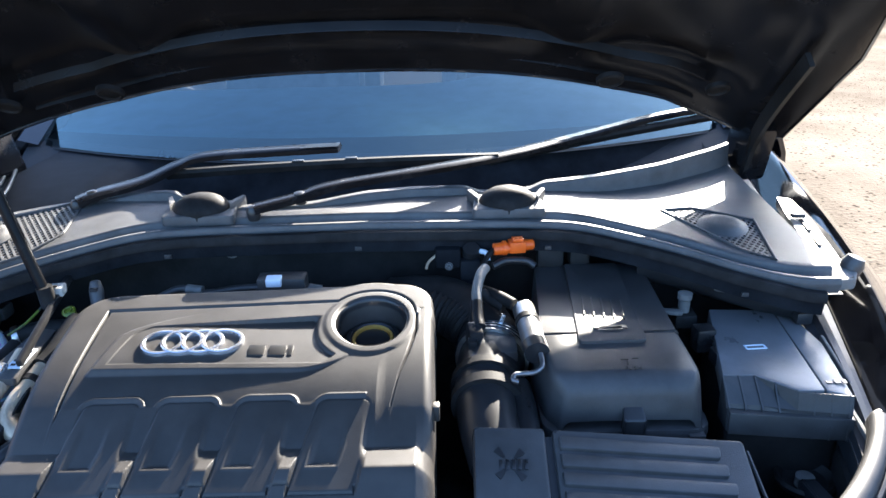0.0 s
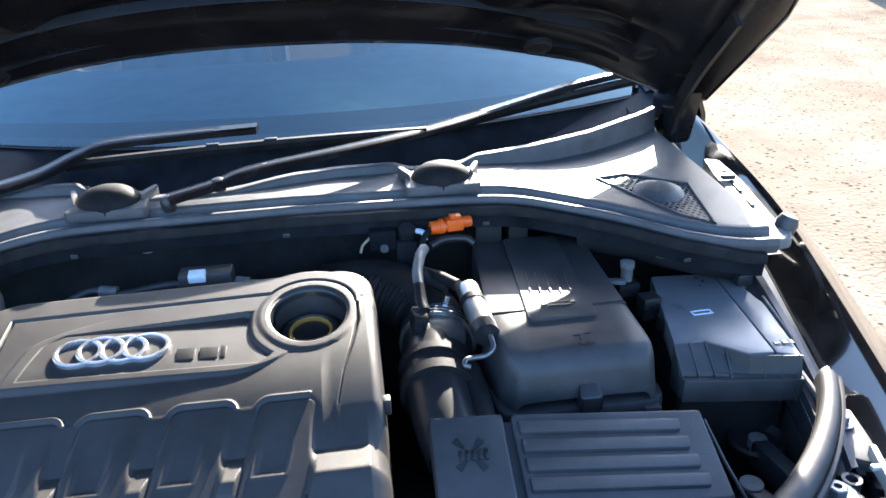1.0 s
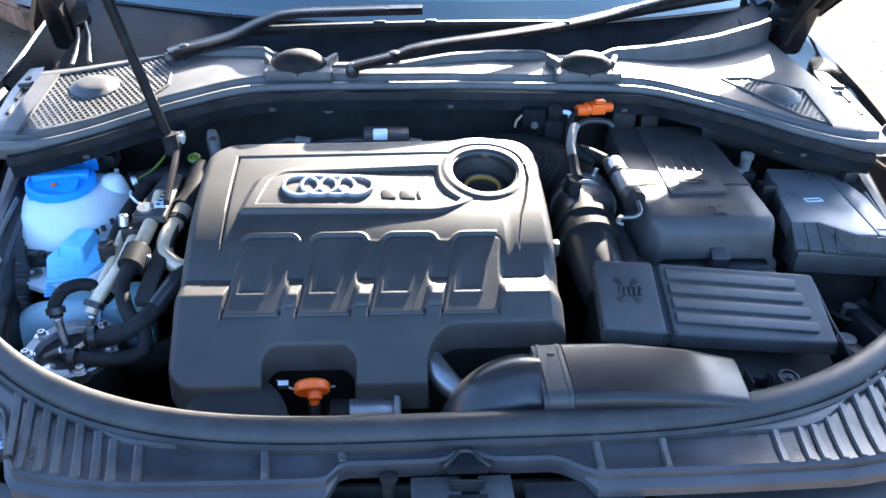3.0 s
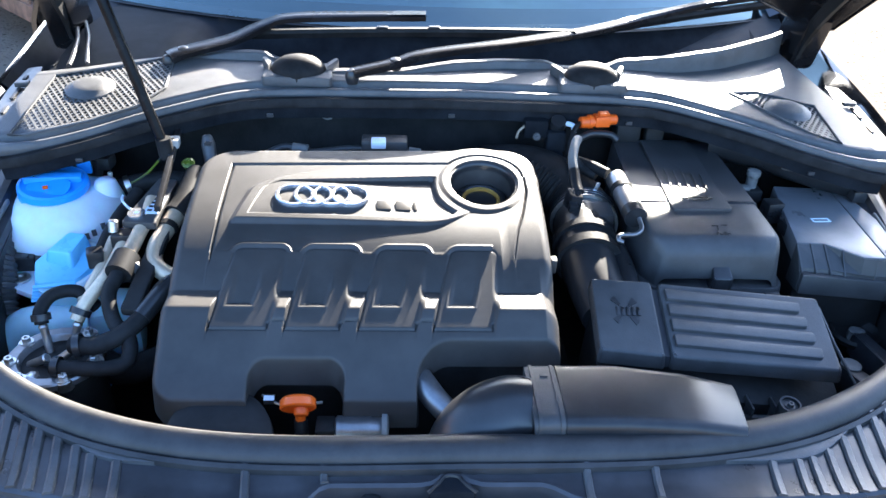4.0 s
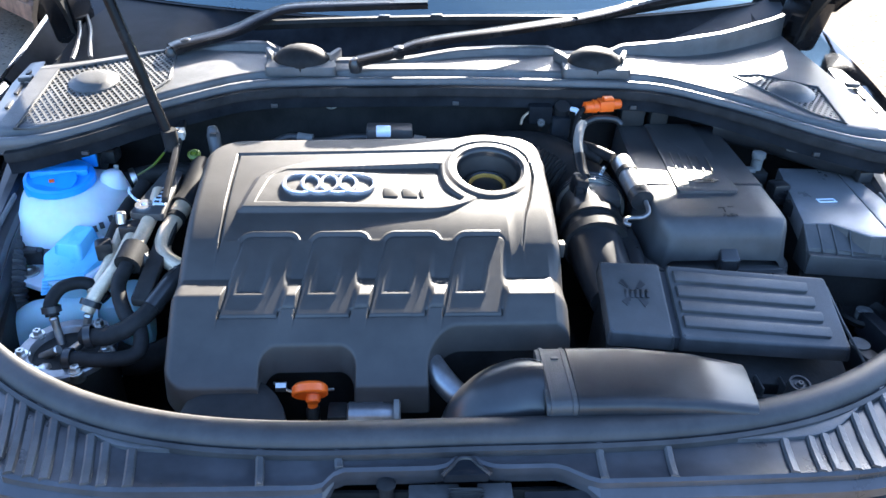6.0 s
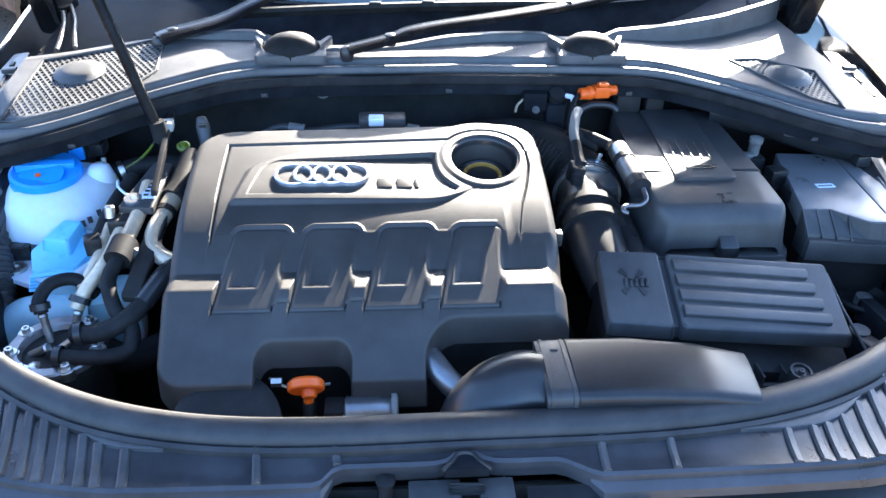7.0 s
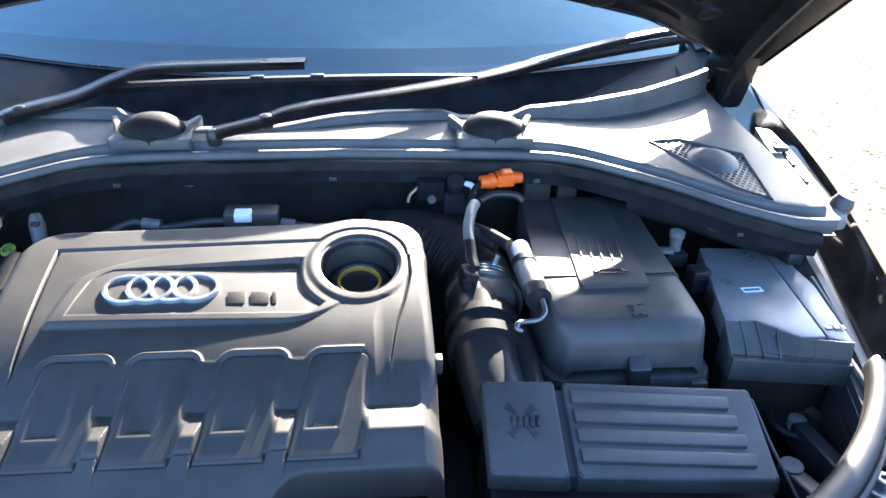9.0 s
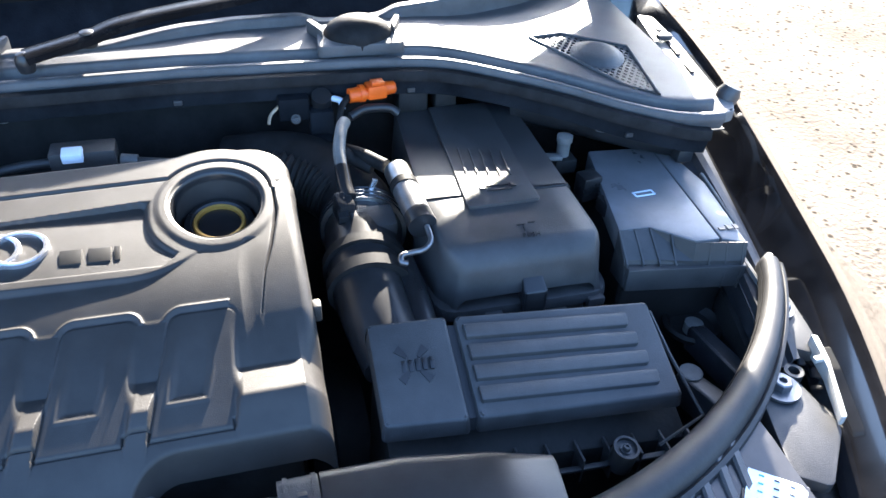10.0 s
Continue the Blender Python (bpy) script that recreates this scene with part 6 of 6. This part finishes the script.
def build_bulkhead_parts():
    o = thing("orange_connector", "orange plastic connector on the bulkhead", "connector", (0.23, 0.015, 0.86))
    part("plug", box((0.237, 0.016, 0.871), (0.025, 0.020, 0.018), 0.003, (0, 0, 8)), ORANGE, o, "ribbed orange plug")
    part("nose", lathe([(0.009, -0.012), (0.0095, 0.0), (0.0075, 0.012)], (0.214, 0.011, 0.869), (0, 90, 8), 18), ORANGE, o)
    part("ring", lathe([(0.011, -0.003), (0.011, 0.003)], (0.2185, 0.0125, 0.8695), (0, 90, 8), 18), ORANGE, o)
    part("tail", lathe([(0.009, -0.008), (0.008, 0.008), (0.006, 0.010)], (0.253, 0.019, 0.871), (0, 90, 8), 18), ORANGE, o)
    part("latch", box((0.238, 0.010, 0.884), (0.016, 0.012, 0.005), 0.001, (0, 0, 8)), ORANGE, o)
    part("lead", tube([(0.203, 0.010, 0.868), (0.192, 0.0, 0.86), (0.185, -0.015, 0.845), (0.18, -0.03, 0.83)], 0.004, sides=8), RUBBER, o)
    v = thing("vacuum_valve", "black solenoid valves with small pipes on the bulkhead", "valve", (0.15, 0.03, 0.83))
    part("block", box((0.135, 0.028, 0.852), (0.038, 0.026, 0.03), 0.004), SHADEBLACK, v, "black valve block")
    part("cap", lathe([(0.013, -0.02), (0.0135, 0.006), (0.012, 0.01), (0, 0.011)], (0.170, 0.026, 0.858), (30, 0, 0), 24), SMOOTH, v, "round bluish-black cap")
    part("block", box((0.168, 0.02, 0.834), (0.03, 0.026, 0.034), 0.004), SHADEBLACK, v, "black valve block")
    part("bolt", hexbolt((0.136, 0.012, 0.842), 0.004, 0.006, (75, 0, 0)), DUSTY, v)
    part("pipe", tube([(0.184, 0.02, 0.862), (0.192, 0.012, 0.862), (0.194, 0.008, 0.852)], 0.004, sides=10), LABEL, v, "short pale pipe")
    part("pipe", tube([(0.117, 0.022, 0.856), (0.106, 0.012, 0.85), (0.102, 0.002, 0.843)], 0.002, sides=8), TAN, v, "thin tan wire")
    part("foot", box((0.166, -0.004, 0.812), (0.024, 0.02, 0.02), 0.003), SHADEBLACK, v)
    part("pipe", tube([(0.20, -0.01, 0.85), (0.22, -0.002, 0.855), (0.25, 0.0, 0.853), (0.262, -0.004, 0.846)], 0.0055, sides=10), SMOOTH, v, "short shiny black pipe")
    st = thing("bulkhead_stud", "small grey fir-tree stud in the bulkhead", "stud", (-0.199, 0.09, 0.85))
    part("disc", lathe([(0.0125, -0.03), (0.0125, 0.0), (0.010, 0.002), (0, 0.0025)], (-0.199, 0.058, 0.857), (80, 0, 0), 24), RAIL, st)
    for k in range(4):
        part("spoke", box((-0.199, 0.0545, 0.857), (0.018, 0.001, 0.002), 0, (0, 45 * k, 0)), INK, st)
    c = thing("engine_loom", "wiring loom with a metal-capped plug behind the cover", "wiring loom", (-0.15, -0.03, 0.8))
    part("bridge", box((-0.105, -0.028, 0.838), (0.07, 0.03, 0.028), 0.004), PLASTIC, c, "black plug housing")
    # The cap takes the sticker's pale blue to paint the reflected sky.
    part("metal_cap", box((-0.114, -0.043, 0.850), (0.022, 0.016, 0.012), 0.002, (10, 0, 0)), LABEL, c, "metal cap with the sky's reflection in its pale blue colour")
    part("loom", tube([(-0.31, -0.04, 0.812), (-0.26, -0.02, 0.830), (-0.22, -0.03, 0.827), (-0.15, -0.02, 0.830), (-0.05, -0.03, 0.827), (0.0, -0.02, 0.812)], 0.0055), PLASTIC, c, "taped wiring loom")
    part("braid", tube([(-0.245, -0.027, 0.833), (-0.222, -0.03, 0.831)], 0.0075), RAIL, c, "short braided sleeve")
    part("braid", tube([(-0.068, -0.028, 0.830), (-0.05, -0.03, 0.828)], 0.0075), RAIL, c, "short braided sleeve")
    for k in range(3):
        part("wire", tube([(-0.30, -0.03 - 0.01 * k, 0.81), (-0.24, -0.01 - 0.01 * k, 0.825), (-0.16, -0.03, 0.815), (-0.12, -0.01, 0.80)], 0.003, sides=8), RUBBER, c)
    e = thing("engine_block", "dark engine block under the cover", "engine", (-0.1, -0.2, 0.45))
    part("block", box((-0.12, -0.22, 0.57), (0.42, 0.36, 0.3), 0.02), DARK, e)
    part("head", box((-0.12, -0.20, 0.735), (0.40, 0.22, 0.05), 0.01), DARK, e)
    g = thing("gearbox_housing", "dark gearbox low beside the engine", "gearbox", (0.25, -0.2, 0.4))
    part("casing", box((0.25, -0.22, 0.48), (0.24, 0.3, 0.14), 0.03), DARK, g)
    part("bell", lathe([(0.11, -0.03), (0.12, 0.0), (0.10, 0.04)], (0.13, -0.22, 0.50), (0, 90, 0), 32), DARK, g)
    part("cover_plate", box((0.25, -0.375, 0.49), (0.16, 0.012, 0.09), 0.005), DARK, g)
    w = thing("white_bolt", "white plastic fixing beside the battery", "fixing", (0.468, -0.058, 0.79))
    part("head", lathe([(0.0085, -0.022), (0.0085, -0.004), (0.0105, -0.002), (0.0105, 0.006), (0.006, 0.008), (0, 0.008)], (0.469, -0.060, 0.818), (0, 0, 0), 10), RAIL, w)
    part("bar", box((0.450, -0.066, 0.798), (0.03, 0.012, 0.006), 0.002, (0, 0, -12)), RAIL, w)
    part("bracket", box((0.47, -0.06, 0.785), (0.03, 0.03, 0.02), 0.003), DARK, w)
    cv = thing("wing_cover", "smooth black moulded cover below the cowl corner", "cover", (0.55, -0.03, 0.8))
    bm = tube([(0.43, 0.02, 0.835), (0.48, -0.02, 0.842), (0.55, -0.055, 0.832), (0.62, -0.075, 0.815)], lambda t: 0.026 + 0.004 * math.sin(3 * t), sides=20)
    part("moulding", bm, SMOOTH, cv)
    part("patch", box((0.535, -0.073, 0.838), (0.06, 0.02, 0.02), 0.006, (-35, 0, -22)), RAIL, cv, "paler grey patch")
    part("clip_wire", tube([(0.405, 0.035, 0.875), (0.413, 0.03, 0.868), (0.418, 0.022, 0.85)], 0.003, sides=8), RAIL, cv)


build_bulkhead_parts()


# ---- lamp brackets and bolts at the wings ----
def build_lamp_bracket(side):
    b = thing("lamp_bracket", "black plastic headlamp bracket with two steel bolts", "bracket", (side * 0.58, -0.42, 0.7), group="headlamp brackets")
    m = lambda pts: [(side * x, y) for x, y in (pts if side > 0 else pts[::-1])]
    part("lamp_housing", prism(rounded(m([(0.50, -0.60), (0.60, -0.55), (0.66, -0.40), (0.64, -0.26), (0.60, -0.26), (0.56, -0.42)]), 0.02), 0.55, lambda x, y: 0.70 + 0.06 * (y + 0.6), 0.006), DARK, b, "dark headlamp housing")
    part("upper_plate", prism(rounded(m([(0.585, -0.40), (0.625, -0.425), (0.648, -0.40), (0.640, -0.335), (0.612, -0.325)]), 0.008), 0.735, lambda x, y: 0.750 + 0.05 * (y + 0.4), 0.002), PLASTIC, b, "dusty dark grey plate")
    part("lower_plate", prism(rounded(m([(0.505, -0.535), (0.535, -0.555), (0.585, -0.50), (0.575, -0.43), (0.545, -0.42), (0.53, -0.44)]), 0.008), 0.722, lambda x, y: 0.738 + 0.06 * (y + 0.5), 0.002), PLASTIC, b, "dusty dark grey plate")
    part("bolt", hexbolt((side * 0.612, -0.354, 0.752), 0.009, 0.012), GREYMETAL, b, "steel bolt")
    part("bolt", hexbolt((side * 0.551, -0.446, 0.742), 0.010, 0.012, washer=2.0), GREYMETAL, b, "steel bolt on a wide washer")
    part("sleeve", lathe([(0.010, 0), (0.010, 0.03), (0.006, 0.03), (0.006, 0.02)], (side * 0.578, -0.43, 0.715), (0, 0, 0), 18), PLASTIC, b)
    part("rod", tube([(side * 0.60, -0.33, 0.75), (side * 0.64, -0.40, 0.742), (side * 0.655, -0.43, 0.735)], 0.004, sides=8), SMOOTH, b)
    sx, sy, sz = (0.470, -0.555, 0.7475) if side > 0 else (0.514, -0.533, 0.7175)
    part("sticker_base", box((side * sx, sy, sz - 0.008), (0.056, 0.042, 0.014), 0.003, (0, 0, side * -38)), PLASTIC, b)
    st = part("sticker", box((side * sx, sy, sz), (0.05, 0.035, 0.001), 0, (0, 0, side * -38)), LABEL, b, "pale blue printed sticker")
    for k in range(4):
        for j in range(3):
            part("print_bar", box((side * (sx - 0.011 + 0.010 * j + 0.0055 * (k - 1.5)), sy + 0.008 - 0.0085 * j + 0.007 * (k - 1.5), sz + 0.001), (0.0045, 0.0014, 0.0006), 0, (0, 0, side * -40)), BLUE if j == 0 else INK, st)
    c = thing("wing_clip", "white plastic clip on the wing edge", "clip", (side * 0.60, -0.45, 0.74), group="wing clips")
    part("strip", prism(rounded(m([(0.578, -0.500), (0.584, -0.500), (0.611, -0.435), (0.618, -0.405), (0.612, -0.402), (0.602, -0.445)]), 0.002), 0.742, lambda x, y: 0.758 + 0.1 * (y + 0.45), 0.001), OFFWHITE, c, "white strip")
    part("tooth", box((side * 0.600, -0.432, 0.758), (0.010, 0.006, 0.005), 0.001), OFFWHITE, c)


build_lamp_bracket(1)
build_lamp_bracket(-1)


def build_rail_details(side):
    """Bright clips, pads and painted highlights along the inner wing rail, and the hooked end of the seal."""
    # The last two, 5 mm wide, paint the rail's broken highlights.
    for k, (y, l, w) in enumerate(((0.24, 0.05, 0.02), (0.16, 0.06, 0.028), (0.06, 0.11, 0.024), (-0.18, 0.10, 0.005), (-0.30, 0.08, 0.005))):
        x, z = wing_edge(y) - (0.085 if k < 3 else 0.072), wing_top(y) - 0.036
        single("rail_pad", box((side * x, y, z), (w, l, 0.008), 0.003, (8, 0, side * -3)), RAIL, "grey sealed pad on the wing rail, the slim front ones as highlights", "pad", group="rail pads")
    # The right side is coloured pale as sunlit, the left dark as unlit.
    side_tone = RAIL if side > 0 else INNER
    k = thing("seal_bracket", "grey bracket holding the end of the bulkhead seal", "bracket", (side * 0.68, -0.07, 0.83))
    part("arm", prism(rounded([(side * 0.60, -0.105), (side * 0.69, -0.09), (side * 0.71, -0.055), (side * 0.70, -0.04), (side * 0.62, -0.07)] if side > 0 else [(-0.62, -0.07), (-0.70, -0.04), (-0.71, -0.055), (-0.69, -0.09), (-0.60, -0.105)], 0.006), 0.838, 0.855, 0.004), side_tone, k, "smooth grey arm")
    part("knob", lathe([(0.014, -0.02), (0.016, 0.0), (0.012, 0.010), (0, 0.013)], (side * 0.703, -0.052, 0.86), (0, side * 20, 0), 20), DUSTY, k, "rounded dark grey knob")
    plan = [(0.656, -0.09), (0.690, -0.08), (0.706, 0.02), (0.722, 0.12), (0.728, 0.215), (0.706, 0.225), (0.690, 0.15), (0.680, 0.08), (0.664, 0.0)]
    plan = [(side * x, y) for x, y in (plan if side > 0 else plan[::-1])]
    pad = part("flange", prism(rounded(plan, 0.006, 3), 0.848, lambda x, y: 0.858 + 0.03 * y, 0.002), side_tone, k, "painted flange, coloured paler on the sunlit right")
    for a, b, l in ((0.700, 0.095, 0.05), (0.690, 0.03, 0.03), (0.712, 0.165, 0.02)):
        part("slot", box((side * a, b, 0.8595 + 0.03 * b), (0.006, l, 0.003), 0.001, (0, 0, side * -9)), INK, pad)
    part("pad_clip", box((side * 0.700, 0.125, 0.868), (0.022, 0.014, 0.008), 0.002, (0, 0, side * -9)), DUSTY, pad)


build_rail_details(1)
build_rail_details(-1)


def build_steering_links():
    r = thing("radiator_brackets", "dark stays with grey bolts beside the filter box", "bracket", (0.54, -0.34, 0.6))
    part("stay", prism(rounded([(0.545, -0.30), (0.565, -0.30), (0.585, -0.40), (0.56, -0.41)], 0.006), 0.66, 0.695, 0.004), INNER, r, "dark stay")
    part("stay", prism(rounded([(0.495, -0.36), (0.52, -0.365), (0.545, -0.42), (0.52, -0.43)], 0.006), 0.65, 0.69, 0.004), INNER, r, "dark stay")
    part("cap", lathe([(0.011, -0.01), (0.011, 0.003), (0.007, 0.005), (0, 0.005)], (0.556, -0.295, 0.690), (0, 0, 0), 20), RAIL, r, "round grey cap")
    part("cap", lathe([(0.013, -0.012), (0.013, 0.002), (0.010, 0.003), (0, 0.002)], (0.512, -0.365, 0.690), (0, 0, 0), 20), RAIL, r, "round grey cap")
    part("ring", lathe([(0.033, -0.01), (0.036, -0.002), (0.033, 0.002), (0.026, -0.006), (0, -0.008)], (0.562, -0.285, 0.685), (0, 0, 0), 28), DARK, r, "dark round mount")


build_steering_links()


# ---- beyond the car ----
def build_trailer():
    """An old trailer, standing askew beside the car."""
    t = thing("parked_trailer", "old silver trailer with a rusty brown chassis rail", "trailer", (-2.65, 4.8, 0))
    turn = Matrix.Translation((-2.65, 4.8, 0)) @ Matrix.Rotation(radians(224), 4, "Z")

    def put(name, bm, mat, parent, label=""):
        bm.transform(turn)
        return part(name, bm, mat, parent, label)

    rows = []
    for y in np.linspace(-2.1, 2.1, 22):
        k = 1 - 0.10 * abs(y / 2.1) ** 8
        rows.append([Vector((k * x, y, z)) for x, z in ((0.80, 0.27), (0.84, 0.29), (0.85, 0.55), (0.853, 0.57), (0.85, 0.59), (0.85, 1.1), (0.84, 1.45), (0.78, 1.53), (0, 1.56), (-0.78, 1.53), (-0.85, 1.1), (-0.84, 0.29), (-0.80, 0.27))])
    put("body", sheet(rows, thick=0.01), SILVER, t, "silver panelled body side")
    put("chassis_rail", box((0.82, 0, 0.235), (0.06, 4.0, 0.09), 0.01), RUST, t, "rusty brown chassis rail")
    put("trim", box((0.856, 0, 0.31), (0.012, 4.0, 0.025), 0.004), RUST, t, "rust-stained trim strip")
    for y in (2.09, -2.09):
        put("end_panel", box((0, y, 0.89), (1.50, 0.03, 1.24), 0.01), SILVER, t, "plain silver end panel")
    put("floor_pan", box((0, 0, 0.24), (1.56, 3.9, 0.06), 0.02), DARK, t)
    for x in (0.70, -0.70):
        wheel = put("wheel", lathe([(0.28, -0.09), (0.30, -0.07), (0.30, 0.07), (0.28, 0.09), (0.2, 0.09), (0, 0.08)], (x, -0.35, 0.30), (0, 90, 0), 32), RUBBER, t, "black tyre")
        put("rim", lathe([(0.19, -0.1), (0.19, 0.1), (0.16, 0.105), (0.05, 0.095), (0, 0.095)], (x, -0.35, 0.30), (0, 90, 0), 24), STEEL, wheel, "grey rim")


build_trailer()


def build_van():
    van = thing("white_van", "white van parked far across the gravel yard", "van", (8.6, 9.4, 0))
    part("body", box((8.7, 9.5, 1.2), (3.0, 1.9, 1.9), 0.12), WHITEPAINT, van, "plain white body")
    part("sill", box((8.7, 8.62, 0.24), (2.9, 0.12, 0.10), 0.02), INK, van, "dark sill")
    for x in (7.8, 9.6):
        part("wheel", lathe([(0.30, -0.1), (0.31, -0.08), (0.31, 0.08), (0.30, 0.1), (0, 0.1)], (x, 8.7, 0.31), (90, 0, 0), 28), RUBBER, van, "black tyre")


build_van()


def build_house():
    h = thing("house", "low tan house with a brown tiled roof", "house", (-14, 8, 0))
    part("wall", box((-14, 8, 1.4), (5, 16, 2.8), 0.02), RENDERED, h, "tan rendered wall")
    rows = [[Vector((x, y, z)) for y in (-0.6, 16.6)] for x, z in ((-11.1, 2.7), (-14, 4.6), (-16.9, 2.7))]
    part("roof", sheet(rows, thick=0.12), BRICK, h, "brown tiled roof")
    part("window", box((-11.49, 6, 1.5), (0.06, 1.4, 1.2), 0.01), INK, h, "dark window")
    part("door", box((-11.48, 11, 1.0), (0.06, 0.95, 2.0), 0.01), OFFWHITE, h, "white door")


build_house()
